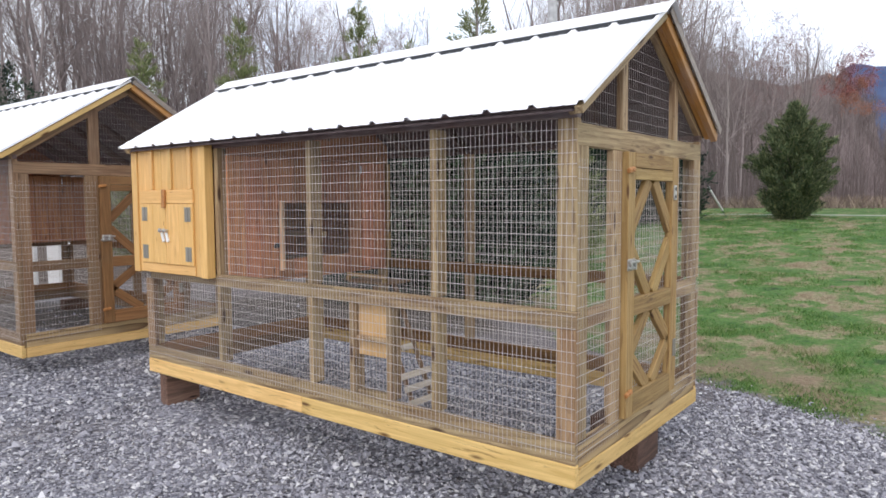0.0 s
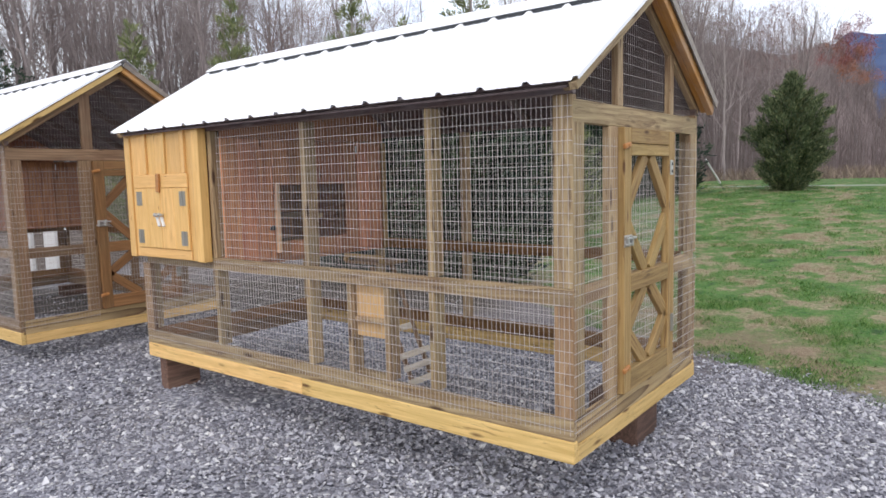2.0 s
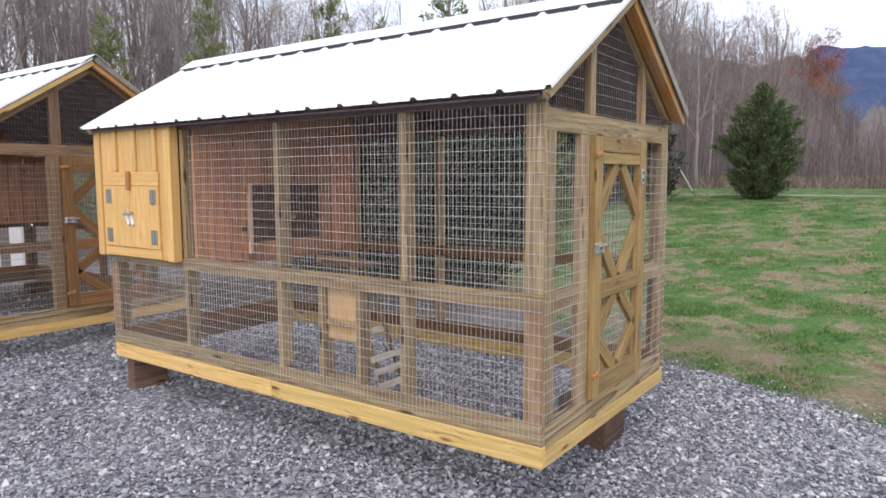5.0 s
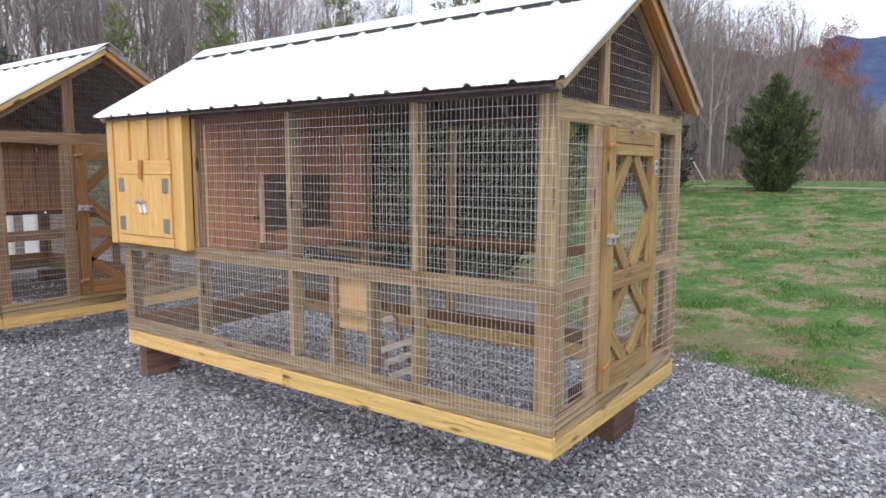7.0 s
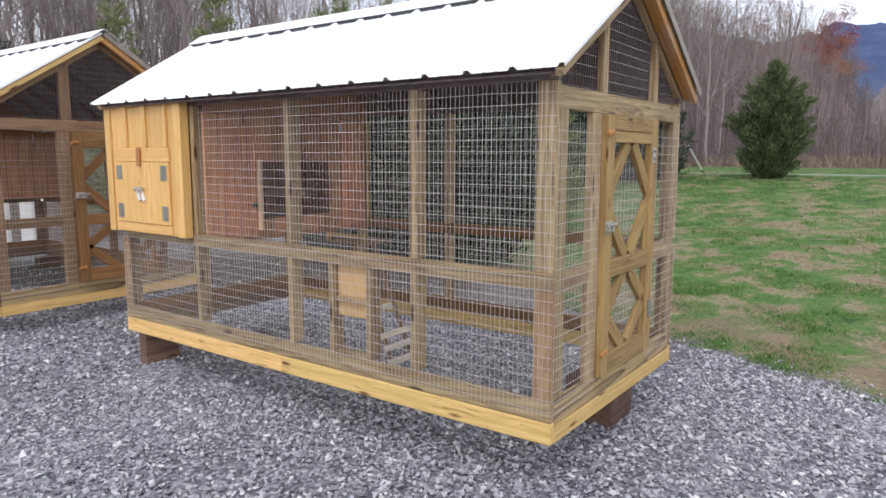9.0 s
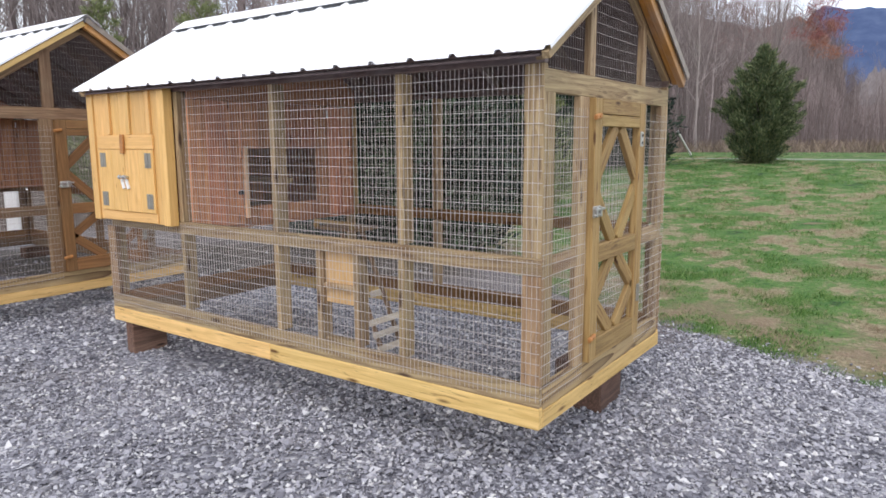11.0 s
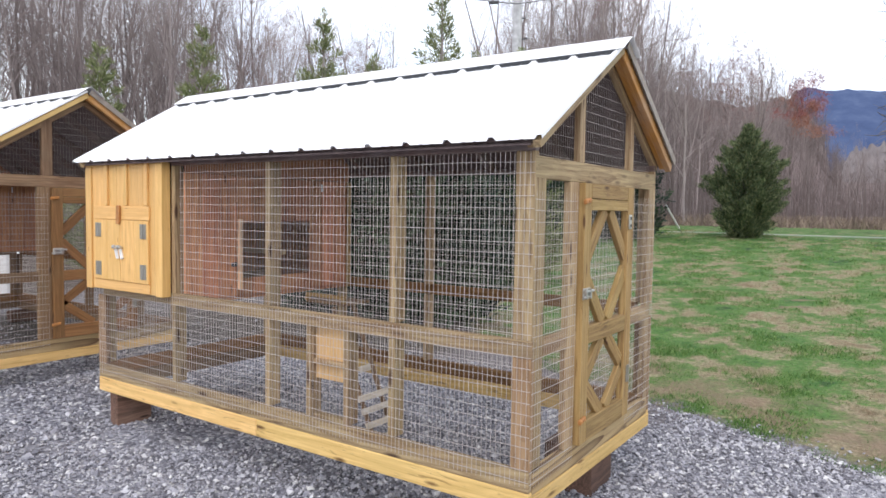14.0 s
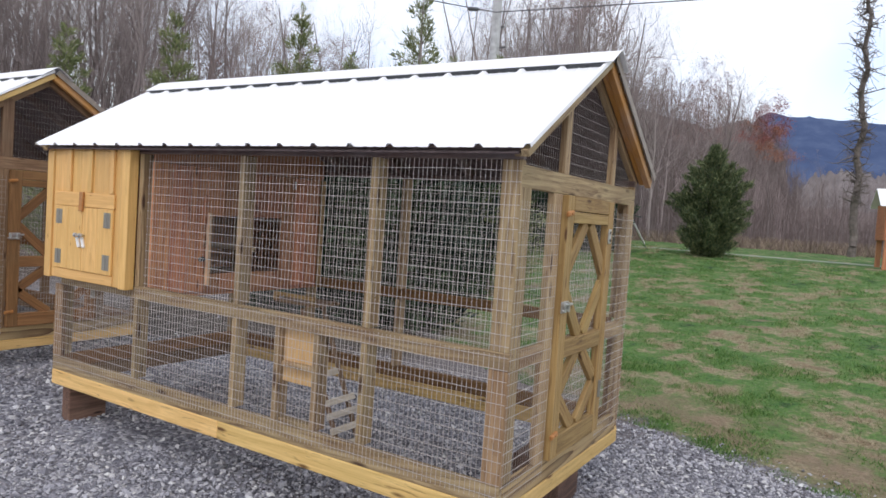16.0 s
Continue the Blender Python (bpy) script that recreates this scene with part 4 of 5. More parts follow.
def clean_out(c, L, hx):
    """Boarded front of the sleeping room, with a batten face and a pair of small doors."""
    xl, xr, yf, z0, z1 = -L - 0.03, -2.689, -0.058, 1.062, 1.955
    slab("backing_board", (xl + 0.02, xr - 0.02), (yf + 0.016, -0.006), (z0 + 0.01, z1), BOXWOOD, c)
    for x0, x1 in ((xl, xl + 0.075), (xr - 0.075, xr)):
        slab("corner_board", (x0, x1), (yf - 0.012, -0.005), (z0 - 0.004, z1), BOXWOOD, c, "orange-stained corner board")
    xa, xb = xl + 0.076, xr - 0.076
    n = 5
    for k in range(n):
        a, b = xa + (xb - xa) * k / n, xa + (xb - xa) * (k + 1) / n
        slab("siding_board", (a + 0.001, b - 0.001), (yf, yf + 0.016), (z0, z1), BOXWOOD, c)
    for x in (-3.36, -3.115, -2.87):
        slab("batten", (x - 0.021, x + 0.021), (yf - 0.018, yf), (1.665, z1), BOXWOOD, c)
    slab("door_frame", (-3.52, -2.835), (yf - 0.016, yf), (1.565, 1.660), BOXWOOD, c)
    for x0, x1, hxx in ((-3.515, -3.180, -3.455), (-3.176, -2.840, -2.895)):
        d = new("clean_out_door")
        d.parent = c
        d["label"] = "small orange-stained plank door"
        m = (x0 + x1) / 2
        for a, b in ((x0, m), (m, x1)):
            slab("plank", (a + 0.001, b - 0.001), (yf - 0.018, yf - 0.001), (1.135, 1.562), BOXWOOD, d)
        for zz in (1.215, 1.49):
            hinge(d, hxx, yf - 0.020, zz, 0.072, 0.10, "y")
        kx = -3.205 if x0 < -3.3 else -3.150
        rod("knob", (kx, yf - 0.020, 1.375), (kx, yf - 0.045, 1.375), 0.008, STEEL, d)
        rod("knob", (kx, yf - 0.045, 1.375), (kx, yf - 0.058, 1.382), 0.017, STEEL, d, 12, 0.010)
        rod("pull", (kx - 0.012, yf - 0.026, 1.36), (kx + 0.014, yf - 0.026, 1.295), 0.012, WHITE, d, 8, None, "white pull")
    slab("sill_board", (-3.52, -2.835), (yf - 0.010, yf), (z0 + 0.004, 1.132), BOXWOOD, c)
    bar("turn_button", (-3.178, yf - 0.026, 1.665), (-3.186, yf - 0.026, 1.535), 0.042, 0.016, (0, -1, 0), ORANGE, c, "brown wooden turn button")


coop_a = coop("tan pine walk-in chicken coop with white metal roof, on timber blocks", 1.69, 3.61, (0.488, 1.196), ((0.376, 0.484), (1.200, 1.297)),
              ((0.482, 0.545), (1.208, 1.264)), (-2.665, -1.740, -0.795), (-1.396, -1.112), -2.60)
coop_b = coop("wider brown pine walk-in chicken coop with white metal roof", 1.99, 3.61, (0.690, 1.470), ((0.575, 0.686), (1.474, 1.570)),
              ((0.620, 0.712), (1.43, 1.52)), (-2.665, -1.740, -0.795), (), -2.60, False, False, FRAME_DARK, DOOR_DARK, 0.075, SKID, 0.040, FRAME_DARK, 1.93, 1.10, 0.635, SKID, 0.085)
coop_b.matrix_world = pose(-4.843, -0.43, 0.0)


def timber_block(x, y, lx, ly, turn=0, label="short dark timber block bearing the coop"):
    low = float(rise(x, y))
    h = 0.281 - low
    ob = mesh_object("timber_block", box_bm(ly, lx, h + 0.012, 0.008), BLOCK)
    ob.matrix_world = pose(x, y, low - 0.012 + (h + 0.012) / 2, 0, 0, 90 + turn)
    tagged(ob, label, "timber block", "blocks under the coops")
    return ob


timber_block(-3.462, 0.165, 0.105, 0.27, -5)
for bx, by in ((-0.27, 1.20), (-8.2, -0.2), (-8.2, 1.5), (-5.6, 1.4), (-5.9, 0.3)):
    timber_block(bx, by, 0.30 if bx > -1 else 0.16, 0.36, 2)

# ---- background ----
EYE_X, EYE_Y = 1.36, -2.70


def spot(az, d):
    a = radians(az)
    return EYE_X - d * math.sin(a), EYE_Y + d * math.cos(a)


def bare_tree_rows(rng, height, spread=1.0, detail=3):
    """Segments of a leafless tree: a leader, limbs and twigs."""
    rows = []

    def grow(p, d, length, r, level):
        n = (7, 3, 2, 1)[level]
        pts = [p]
        for k in range(n):
            d = d + rng.normal(0, 0.055 if level == 0 else 0.22, 3)
            if level:
                d[2] += 0.06
            d = d / np.linalg.norm(d)
            q = pts[-1] + d * length / n
            r1, r2 = r * (1 - 0.82 * k / n), r * (1 - 0.82 * (k + 1) / n)
            rows.append((*pts[-1], *q, r1, r2))
            pts.append(q)
        if level >= detail:
            return
        count = (12, 7, 4)[level]
        for k in range(count):
            t = rng.uniform(0.30 if level == 0 else 0.2, 1.0)
            i = min(n - 1, int(t * n))
            base = pts[i] + (pts[i + 1] - pts[i]) * (t * n - i)
            a = rng.uniform(0, 2 * math.pi)
            out = np.array([math.cos(a), math.sin(a), 0.0]) * spread
            nd = d * 0.55 + out * (0.8 if level == 0 else 0.75) + rng.normal(0, 0.24, 3)
            nd[2] += 0.28
            nd /= np.linalg.norm(nd)
            grow(base, nd, length * (0.34 if level == 0 else 0.55) * (1.25 - 0.6 * t) * rng.uniform(0.75, 1.15), r * (1 - 0.8 * t) * 0.38 + 0.003, level + 1)

    grow(np.zeros(3), np.array([rng.normal(0, 0.03), rng.normal(0, 0.03), 1.0]), height, height * 0.0088, 0)
    return np.array(rows)


def tree_thing(rng, height, label, buds=0, spread=1.0, tint=None):
    t = tagged(new("bare_tree"), label, "tree", "trees of the wood")
    rows = bare_tree_rows(rng, height, spread)
    thick = rows[:, 6] > 0.028
    for name, sel, sides in (("trunk", thick, 6), ("crown", ~thick, 3)):
        v, f = prisms(rows[sel], sides)
        raw_object(name, v, f, WOOD_BARK, t)
    if buds:
        ends = rows[~thick][:, 3:6]
        ends = ends[ends[:, 2] > height * (0.66 if buds < 6000 else 0.80)]
        pick = ends[rng.integers(0, len(ends), buds)] + rng.normal(0, 0.16 if buds < 6000 else 0.24, (buds, 3))
        s = rng.normal(0, 0.033 if buds < 6000 else 0.045, (buds, 3, 3))
        raw_object("bud_haze", (pick[:, None] + s).reshape(-1, 3), np.arange(3 * buds).reshape(-1, 3), tint, t)
    return t


TOPS = [(-12, 7.5), (0, 5.6), (3, 5.5), (5.0, 4.3), (5.5, 6.5), (6.7, 8.3), (7.7, 9.4), (9.6, 10.8), (11.5, 10.8), (14.5, 11.8), (17, 13.2), (19, 16.6), (21.6, 20), (25.3, 18.3), (28, 18.2), (33, 16.8), (36, 15.4), (38.5, 14.8), (42.8, 15.4), (46, 14.3), (49.1, 15.4), (51, 17.6), (59, 18), (65, 19), (80, 20)]


def top_of_wood(az):
    return float(np.interp(az, [a for a, _ in TOPS], [e for _, e in TOPS]))


def build_wood():
    rng = np.random.default_rng(21)
    kinds = [tree_thing(rng, 18.0, "tall leafless grey-brown woodland tree", 0, s) for s in (0.45, 0.65, 0.55, 0.8, 0.5, 0.7)]
    reds = [tree_thing(rng, 14.0, "leafless maple hazed with red spring buds", count, s, tint) for s, tint, count in ((0.8, BUDS, 5000), (0.35, RED, 7000), (0.4, ORANGE_BUDS, 7500))]
    used = set()

    def stand(kind, az, d, el):
        x, y = spot(az, d)
        z = float(rise(x, y)) - 0.1
        h = 1.6 + d * math.tan(radians(el)) - z
        s = h / (14.0 if kind in reds else 18.0)
        m = pose(x, y, z, 0, 0, rng.uniform(0, 360)) @ Matrix.Scale(s, 4)
        if kind in used:
            t = copy_thing(kind, m)
            t.scale = (s, s, s)
        else:
            used.add(kind)
            kind.matrix_world = m

    for k in range(225):
        az = (rng.uniform(14, 30), rng.uniform(44, 74), rng.uniform(5.5, 72), rng.uniform(40, 74))[k % 4] if k < 205 else rng.uniform(-9, 5)
        d = rng.uniform(44, 84) + (25 if az < 10 else 0)
        el = top_of_wood(az) * rng.uniform(0.80, 1.05)
        stand(kinds[k % 6], az, d, el)
    for az, d, el in ((18.4, 58, 16.5), (19.6, 66, 18.5), (20.8, 60, 19.2), (22.0, 70, 18.8), (23.4, 62, 18.0), (25.0, 66, 17.0), (40, 60, 13.0), (38.5, 66, 12.4), (41.5, 70, 12.6)):
        stand(kinds[int(az * 7) % 6], az, d, el)
    for k in range(22):
        az = 9.0 + 9.5 * (k + rng.random()) / 22
        stand(kinds[k % 6], az, rng.uniform(62, 90), top_of_wood(az) * rng.uniform(0.9, 1.04))
    for az, d, el, k in ((13.0, 66, 11.7, 0), (14.5, 70, 11.5, 0), (9.8, 72, 10.6, 0), (11.4, 74, 10.3, 0), (7.85, 86, 9.6, 1), (6.55, 84, 8.1, 2),
                         (46.6, 60, 13.8, 0), (45.6, 58, 12.8, 0), (51, 60, 11.5, 0), (22.5, 66, 17.5, 0), (21.4, 70, 18.2, 0), (40, 68, 12, 0)):
        stand(reds[k], az, d, el * 0.94)


build_wood()


HILL = [(-14, 2.2), (0, 2.6), (4.2, 2.8), (5.3, 3.6), (5.7, 6.1), (7.05, 8.1), (8.6, 9.1), (11.3, 8.4), (14.7, 9.3), (18.4, 10.4), (24, 10.8), (30, 8.5), (45, 6.0), (60, 6.5), (76, 7)]


def build_thicket():
    """Saplings and brush that fill the wood below its crowns."""
    rng = np.random.default_rng(8)
    rows = []
    for k in range(6900):
        az = rng.uniform(-12, 74)
        d = rng.uniform(46, 92) + (18 if az < 12 else 0)
        x, y = spot(az, d)
        z = float(rise(x, y)) - 0.1
        h = (1.0 + d * math.tan(radians(top_of_wood(az)))) * rng.uniform(0.12, 0.74 if az < 30 else 0.82 if az < 48 else 0.66)
        lean = rng.normal(0, 0.06, 2) * h
        p, q = np.array([x, y, z]), np.array([x + lean[0], y + lean[1], z + h])
        r = rng.uniform(0.012, 0.038)
        mid = p + (q - p) * 0.5 + rng.normal(0, 0.018, 3) * h
        rows.append((*p, *mid, r, r * 0.65))
        rows.append((*mid, *q, r * 0.65, r * 0.2))
        for j in range(5):
            t = rng.uniform(0.15, 0.95)
            b = p + (q - p) * t
            a = rng.uniform(0, 2 * math.pi)
            ln = h * rng.uniform(0.10, 0.28)
            e = b + np.array([math.cos(a) * 0.6, math.sin(a) * 0.6, 0.8]) * ln
            rows.append((*b, *e, r * 0.45, r * 0.12))
    for k in range(2600):
        az = rng.uniform(4.5, 50)
        d = rng.uniform(110, 131)
        x, y = spot(az, d)
        t = (d / 88 - 1) / 0.5
        z = (1.6 + d * math.tan(radians(np.interp(az, [a for a, _ in HILL], [e for _, e in HILL])))) * t ** 0.85 - 1.5
        h, r, a = rng.uniform(3, 8.5), rng.uniform(0.03, 0.08), rng.uniform(0, 6.28)
        rows.append((x, y, z, x + rng.normal(0, 0.3), y, z + h, r, 0.015))
        for j in range(4):
            s, g, q = rng.uniform(0.3, 0.9), rng.uniform(0.5, 1.6), rng.uniform(0, 6.28)
            rows.append((x, y, z + h * s, x + math.cos(q) * g, y + math.sin(q) * g, z + h * s + g * 1.1, r * 0.5, 0.012))
    v, f = prisms(rows, 3)
    tagged(raw_object("woodland_thicket", v, f, SAPLING), "dense leafless grey-brown saplings and brush", "thicket", kind="stuff")


build_thicket()


def ridge_sheet(name, mat, dist, tops, label, depth, bumps, rough):
    """A hillside that rises away from the field to a crest."""
    rng = np.random.default_rng(int(dist))
    az = np.linspace(tops[0][0], tops[-1][0], 160)
    el = np.interp(az, [a for a, _ in tops], [e for _, e in tops])
    for k in range(1, 7):
        el = el + bumps / k * np.sin(az * k * 0.9 + rng.uniform(0, 6))
    rows = []
    for j in range(14):
        t = j / 13
        d = dist * (1 + depth * t)
        x, y = EYE_X - d * np.sin(np.radians(az)), EYE_Y + d * np.cos(np.radians(az))
        h = (1.6 + d * np.tan(np.radians(el))) * t ** 0.85 + rng.normal(0, rough, len(az)) * t
        rows.append(np.stack([x, y, h - 0.5 + (0.9 if j == 0 else 0)], 1))
    n = len(az)
    idx = np.arange(14 * n).reshape(14, n)
    f = np.stack([idx[:-1, :-1], idx[:-1, 1:], idx[1:, 1:], idx[1:, :-1]], -1).reshape(-1, 4)
    tagged(raw_object(name, np.concatenate(rows), f, mat, smooth=True), label, "hill", kind="structure")


ridge_sheet("backdrop_wooded_hill", WOODS, 88, HILL, "bare brown wooded hillside behind the field", 0.5, 0.05, 0.12)
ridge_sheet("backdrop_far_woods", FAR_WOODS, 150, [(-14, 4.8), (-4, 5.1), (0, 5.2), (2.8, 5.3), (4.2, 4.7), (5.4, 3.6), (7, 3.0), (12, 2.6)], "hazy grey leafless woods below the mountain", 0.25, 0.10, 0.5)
ridge_sheet("backdrop_mountain", MOUNTAIN, 1500, [(-20, 5), (-8, 7.4), (-2, 8.3), (1, 8.65), (4.2, 9.1), (7.2, 9.4), (7.7, 9.1), (8.3, 8.3), (9.5, 7.6), (11, 7.0), (16, 6.5), (24, 5.0)], "far forested mountain ridge, coloured with blue haze", 0.5, 0.07, 0.8)


CEDAR = ((0.0, 0.30), (0.08, 0.55), (0.22, 0.86), (0.40, 1.0), (0.54, 1.0), (0.66, 0.90), (0.75, 0.70), (0.83, 0.47), (0.92, 0.24), (1.0, 0.02))
HEDGE = ((0.0, 0.75), (0.12, 0.95), (0.35, 1.0), (0.65, 0.85), (0.85, 0.5), (1.0, 0.08))
CONE = ((0.0, 0.35), (0.12, 0.9), (0.25, 1.0), (0.6, 0.55), (0.85, 0.24), (1.0, 0.03))


def conifer(name, label, height, radius, count, mat, seed, leaf, shape, limbs, lift=0.16, scatter=0.16, slim=1.0, wild=0.2):
    """A tapered trunk, limbs that reach the outline of the shape and a crown of many small sprays."""
    rng = np.random.default_rng(seed)
    t = tagged(new(name), label, "conifer")
    rows = [(0, 0, -0.05, 0, 0, height * 0.5, 0.022 * height, 0.014 * height), (0, 0, height * 0.5, 0.02, 0, height * 0.98, 0.014 * height, 0.004)]
    sprays = []
    for k in range(limbs):
        f = 0.03 + 0.96 * ((k + rng.random()) / limbs)
        prof = float(np.interp(f, [p for p, _ in shape], [q for _, q in shape]))
        ln = radius * prof * rng.uniform(0.94 - wild, 0.94 + wild) + 0.03
        a = k * 2.399 + rng.normal(0, 0.35)
        tip = np.array([math.cos(a) * ln, math.sin(a) * ln, height * f + rng.normal(0, 0.015) * height])
        base = np.array([0, 0, max(0.02, tip[2] - lift * height * (0.35 + 0.65 * prof))])
        rows.append((*base, *tip, 0.010 + 0.005 * ln, 0.003))
        m = max(10, int(count * (prof + 0.08) / limbs / 0.65))
        u = rng.random(m) ** 0.55
        pts = base + (tip - base) * u[:, None] + rng.normal(0, 1, (m, 3)) * (0.03 + scatter * ln * (1.2 - u))[:, None]
        d = (tip - base) / (np.linalg.norm(tip - base) + 1e-6)
        sprays.append(np.concatenate([pts, np.repeat(d[None], m, 0)], 1))
    v, f = prisms(rows, 5)
    raw_object("trunk", v, f, BARK, t)
    s = np.concatenate(sprays)
    s = s[s[:, 2] > 0.0]
    n = len(s)
    d = s[:, 3:] + rng.normal(0, 0.5, (n, 3)) + np.array([0, 0, 0.35])
    d /= np.linalg.norm(d, axis=1, keepdims=True)
    side = np.cross(d, rng.normal(0, 1, (n, 3)))
    side /= np.linalg.norm(side, axis=1, keepdims=True) + 1e-9
    ln = leaf * rng.uniform(0.6, 1.6, n)[:, None]
    p = s[:, :3]
    v = np.stack([p - side * ln * 0.10 * slim, p + d * ln * 0.5 - side * ln * 0.17 * slim, p + d * ln, p + d * ln * 0.45 + side * ln * 0.18 * slim], 1).reshape(-1, 3)
    raw_object("crown", v, np.arange(4 * n).reshape(-1, 4), mat, t)
    return t


def place(ob, az, d, turn=0.0):
    x, y = spot(az, d)
    ob.matrix_world = pose(x, y, float(rise(x, y)) - 0.02, 0, 0, turn)


bush = conifer("cedar_tree", "full dark green cedar on the open lawn", 4.5, 1.24, 56000, CEDAR_LEAF, 4, 0.135, CEDAR, 230, 0.20, 0.095, 0.55, 0.45)
place(bush, 10.75, 30.0)

# the evergreen row behind the coops: azimuth, top elevation, distance, radius, dense or airy
for k, (az, el, d, rad, airy) in enumerate(((20.6, 8.0, 29.0, 1.9, 0), (23.6, 8.6, 28.0, 2.0, 0), (26.6, 9.0, 27.0, 2.1, 0), (28.2, 13.6, 15.5, 1.0, 1), (29.8, 9.4, 23.0, 1.9, 0),
                                           (31.8, 13.0, 15.5, 0.9, 1), (32.0, 9.4, 14.2, 1.15, 0), (34.9, 18.0, 15.5, 1.15, 1), (35.4, 9.5, 9.9, 0.95, 0), (38.8, 9.5, 9.9, 0.95, 0), (40.6, 12.6, 15.5, 0.85, 1),
                                           (42.4, 8.5, 9.9, 0.95, 0), (44.6, 15.8, 16.0, 1.15, 1), (54.0, 14.2, 17.5, 0.95, 1), (61.2, 12.0, 17.5, 1.0, 1), (70.2, 10.0, 44.0, 3.0, 0))):
    x, y = spot(az, d)
    h = 1.6 + d * math.tan(radians(el)) - float(rise(x, y))
    if airy:
        tree = conifer("evergreen_tree", "airy light green young pine behind the coops", h, rad * 1.25, 15000, PINE, 40 + k, 0.105, CONE, 85, 0.07, 0.15, 0.55, 0.3)
    else:
        tree = conifer("evergreen_tree", "dense dark green evergreen behind the coop", h, rad, 9800, NEEDLES, 40 + k, 0.12 if d < 20 else 0.17, HEDGE, 150)
    tree["group"] = "evergreen row behind the coops"
    place(tree, az, d, 40 * k)


def utility_pole():
    x, y = spot(28.75, 24.0)
    z = float(rise(x, y))
    p = tagged(new("utility_pole"), "weathered grey utility pole with cables", "utility pole")
    p.location = (x, y, z)
    rod("post", (0, 0, -0.05), (0, 0, 11.5), 0.18, POLE, p, 14, 0.155)
    for zz, ln in ((7.2, 0.35), (7.9, 0.25)):
        rod("bracket", (0.1, 0.05, zz), (0.1 + ln, 0.05, zz + 0.02), 0.03, CABLE, p, 8)
        rod("insulator", (0.1 + ln, 0.05, zz), (0.1 + ln, 0.05, zz + 0.16), 0.05, POLE, p, 8)
    return p


utility_pole()


def span(name, a, b, sag, r, label):
    n = 24
    a, b = np.array(a), np.array(b)
    t = np.linspace(0, 1, n + 1)[:, None]
    pts = a + (b - a) * t
    pts[:, 2] -= 4 * sag * (t * (1 - t))[:, 0]
    ring = np.array([(math.cos(k * math.pi / 3), math.sin(k * math.pi / 3)) for k in range(6)])
    u = np.cross(b - a, (0, 0, 1.0))
    u /= np.linalg.norm(u)
    v = (pts[:, None] + r * (ring[None, :, :1] * u + ring[None, :, 1:] * np.array([0, 0, 1.0]))).reshape(-1, 3)
    f = np.array([[6 * i + k, 6 * i + (k + 1) % 6, 6 * i + 6 + (k + 1) % 6, 6 * i + 6 + k] for i in range(n) for k in range(6)])
    tagged(raw_object(name, v, f, CABLE), label, "cable")


def aloft(az, d, el):
    x, y = spot(az, d)
    return (x, y, 1.66 + d * math.tan(radians(el)))


hub = aloft(28.9, 23.8, 16.6)
span("overhead_cable", hub, aloft(-14, 24, 16.6), 0.02, 0.018, "dark overhead cable running from the pole")
span("overhead_cable", hub, aloft(75, 24, 18.2), 0.2, 0.018, "dark overhead cable running from the pole")
splice = mesh_object("cable_splice", box_bm(0.36, 0.12, 0.12, 0.03), CABLE)
splice.matrix_world = Matrix.Translation(aloft(30.7, 23.75, 16.74)) @ pose(0, 0, 0, 0, 0, 30)
tagged(splice, "dark splice closure on the overhead cable", "splice box")


def guy():
    g = tagged(new("guy_wire"), "slanting guy wire with a white plastic guard", "guy wire")
    x, y = spot(15.2, 31.0)
    foot = Vector((x, y, float(rise(x, y))))
    top = Vector(aloft(28.6, 24.0, 20.5))
    rod("wire", foot, top, 0.012, CABLE, g, 6)
    d = (top - foot).normalized()
    rod("guard", foot + d * 0.40, foot + d * 1.75, 0.042, WHITE, g, 10)


guy()


def big_tree():
    """A narrow old trunk, knotted and hung with dead vines."""
    rng = np.random.default_rng(79)
    t = tagged(new("bare_tree"), "gnarled dark vine-hung leafless tree at the lawn's far edge", "tree", "trees of the wood")
    trunk, vines = [], []
    p, n = np.array([0.0, 0.0, 0.0]), 26
    for k in range(n):
        q = np.array([-0.010 * k + 0.10 * math.sin(k * 1.3) + rng.normal(0, 0.05), rng.normal(0, 0.08), 15.0 * (k + 1) / n])
        r1, r2 = 0.21 - 0.005 * k + rng.uniform(-0.02, 0.02), 0.21 - 0.005 * (k + 1)
        trunk.append((*p, *q, r1, r2))
        for j in range(0 if k < 5 else 11):
            b = p + (q - p) * rng.random()
            a, ln = rng.uniform(0, 2 * math.pi), rng.uniform(0.25, 0.85) * (1.5 if rng.random() < 0.15 else 1.0)
            e = b + np.array([math.cos(a), math.sin(a), rng.uniform(-0.5, 0.9)]) * ln
            vines.append((*b, *e, rng.uniform(0.025, 0.06), 0.012))
            for h in range(3):
                g = b + (e - b) * rng.uniform(0.4, 1.0)
                vines.append((*g, *(g + rng.normal(0, 0.28, 3)), 0.018, 0.006))
        p = q
    for name, rows, sides in (("trunk", trunk, 8), ("vines", vines, 3)):
        v, f = prisms(rows, sides)
        raw_object(name, v, f, OLD_BARK, t)
    x, y = spot(1.0, 42.0)
    t.matrix_world = pose(x, y, float(rise(x, y)) - 0.05)


big_tree()


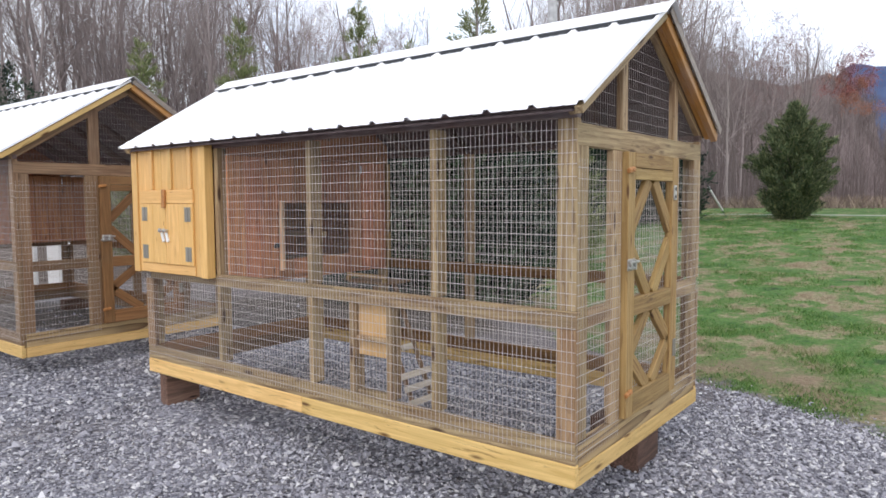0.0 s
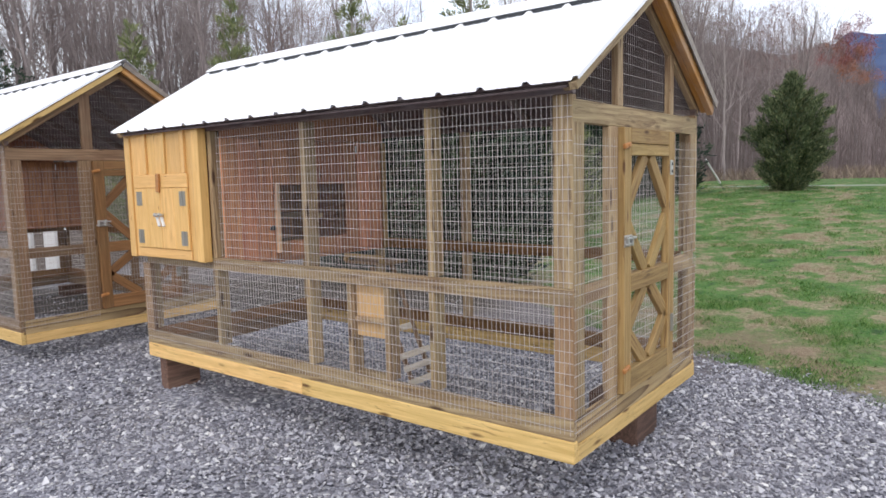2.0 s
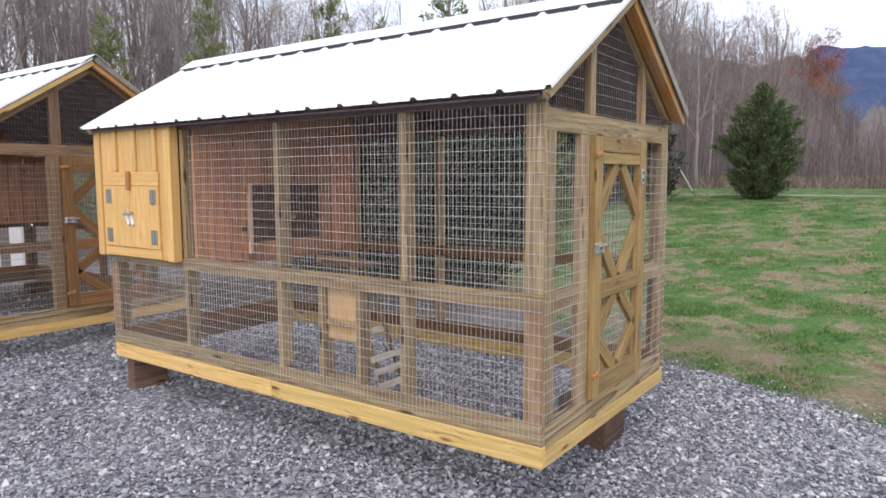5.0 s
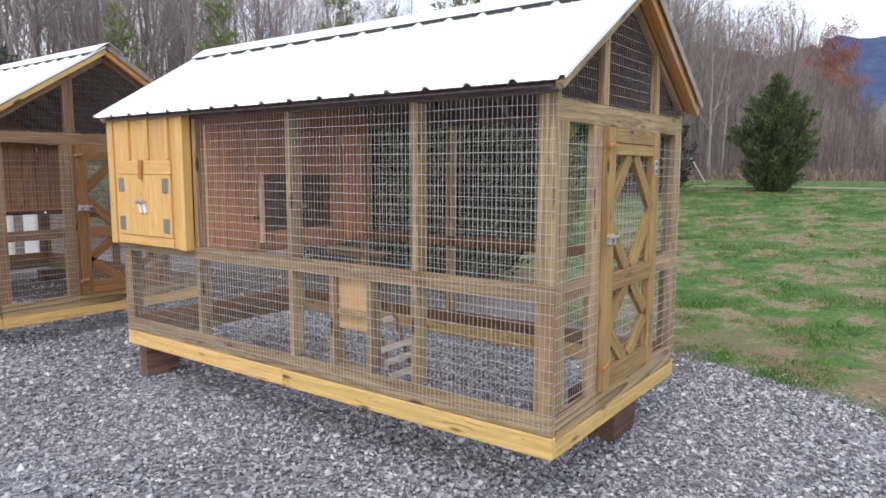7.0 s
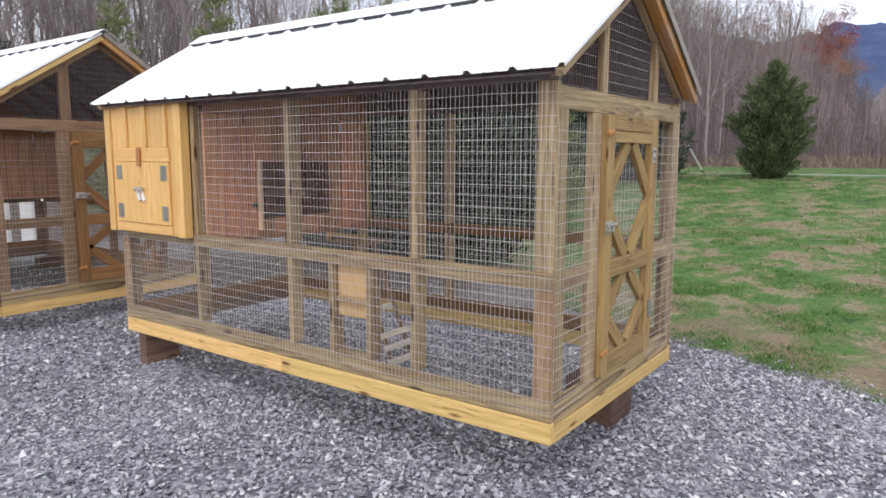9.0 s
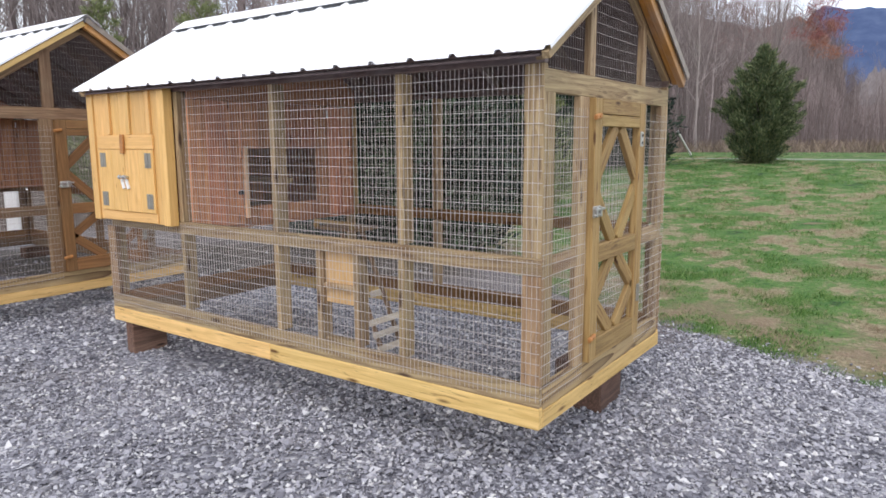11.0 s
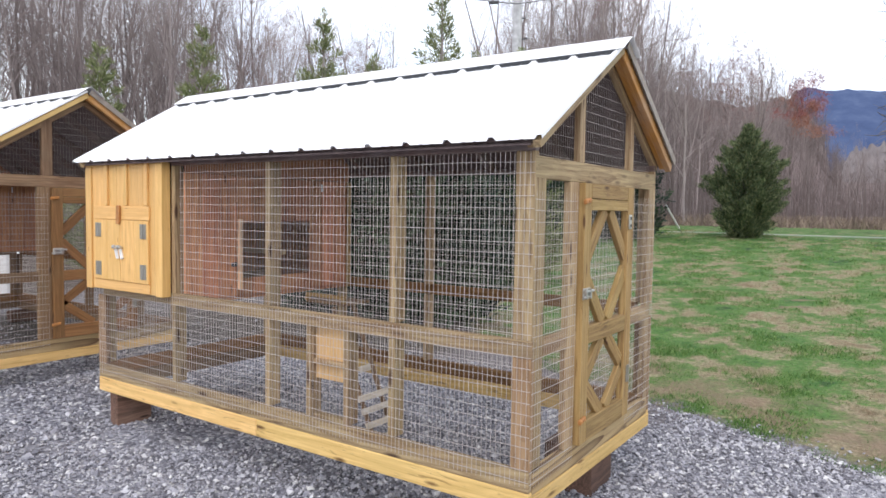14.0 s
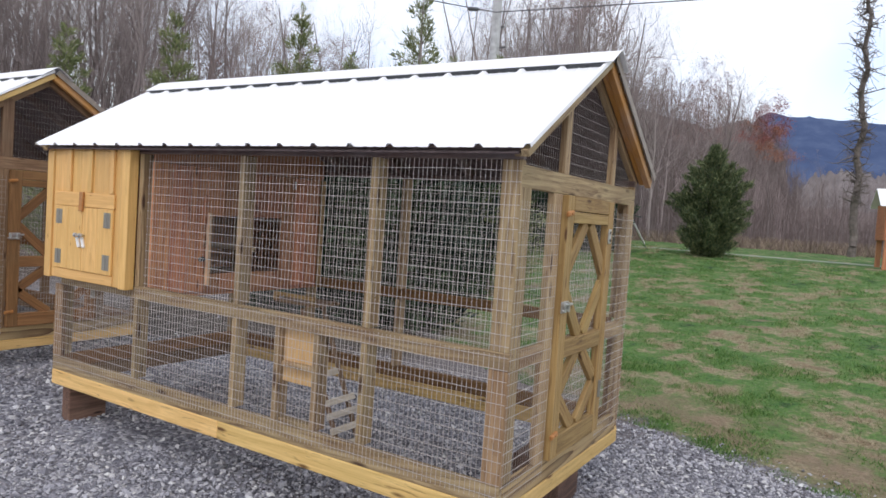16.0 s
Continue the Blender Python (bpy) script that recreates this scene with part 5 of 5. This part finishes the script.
def far_coop():
    """The small red-brown henhouse on legs at the lawn's edge."""
    c = tagged(new("small_henhouse"), "small red-brown henhouse on legs with white metal roof", "chicken coop")
    for sx in (-0.9, 0.9):
        for sy in (-0.55, 0.55):
            slab("leg", (sx - 0.06, sx + 0.06), (sy - 0.05, sy + 0.05), (-0.05, 0.75), INNER, c)
    for k in range(12):
        x = -0.98 + k * 0.163
        slab("wall_board", (x, x + 0.16), (-0.62, -0.60), (0.70, 1.55), INNER, c)
        slab("wall_board", (x, x + 0.16), (0.60, 0.62), (0.70, 1.55), INNER, c)
    for sx in (-0.99, 0.985):
        slab("end_wall", (sx - 0.01, sx + 0.01), (-0.60, 0.60), (0.70, 1.62), INNER, c)
    slab("floor_board", (-0.96, 0.96), (-0.59, 0.59), (0.70, 0.73), INNER, c)
    slab("brace_rail", (-0.9, 0.9), (-0.58, -0.54), (0.25, 0.33), INNER, c)
    for s in (-1, 1):
        bar("roof_sheet", (-1.15, s * 0.40, 1.80), (1.15, s * 0.40, 1.80), 0.92, 0.02, (0, s * 0.52, 0.85), ROOF, c, "white metal roofing sheet")
    x, y = spot(-3.2, 31.0)
    c.matrix_world = pose(x, y, float(rise(x, y)) + 0.04, 0, 0, 8) @ Matrix.Scale(1.45, 4)


far_coop()


def build_weeds():
    rng = np.random.default_rng(15)
    rows = []
    for k in range(7000):
        az = rng.uniform(-12, 30)
        d = rng.uniform(44, 58)
        x, y = spot(az, d)
        z = float(rise(x, y)) - 0.05
        h = rng.uniform(0.15, 0.85)
        rows.append((x, y, z, x + rng.normal(0, 0.5) * h, y + rng.normal(0, 0.5) * h, z + h, 0.03, 0.008))
    v, f = prisms(rows, 3)
    tagged(raw_object("dry_weeds", v, f, TAN), "tan dry weeds along the field's far edge", "weeds", kind="stuff")


build_weeds()

# white tubs standing behind the second coop
for az, wd, hh in ((68.85, 0.09, 0.80), (67.2, 0.26, 0.80)):
    x, y = spot(az, 12.0)
    tub = mesh_object("plastic_tub", box_bm(wd, wd, hh, 0.02), WHITE)
    tub.matrix_world = pose(x, y, hh / 2 + float(rise(x, y)) - 0.004, 0, 0, 20)
    tagged(tub, "white plastic tub standing on the yard", "tub", "tubs beyond the coop")
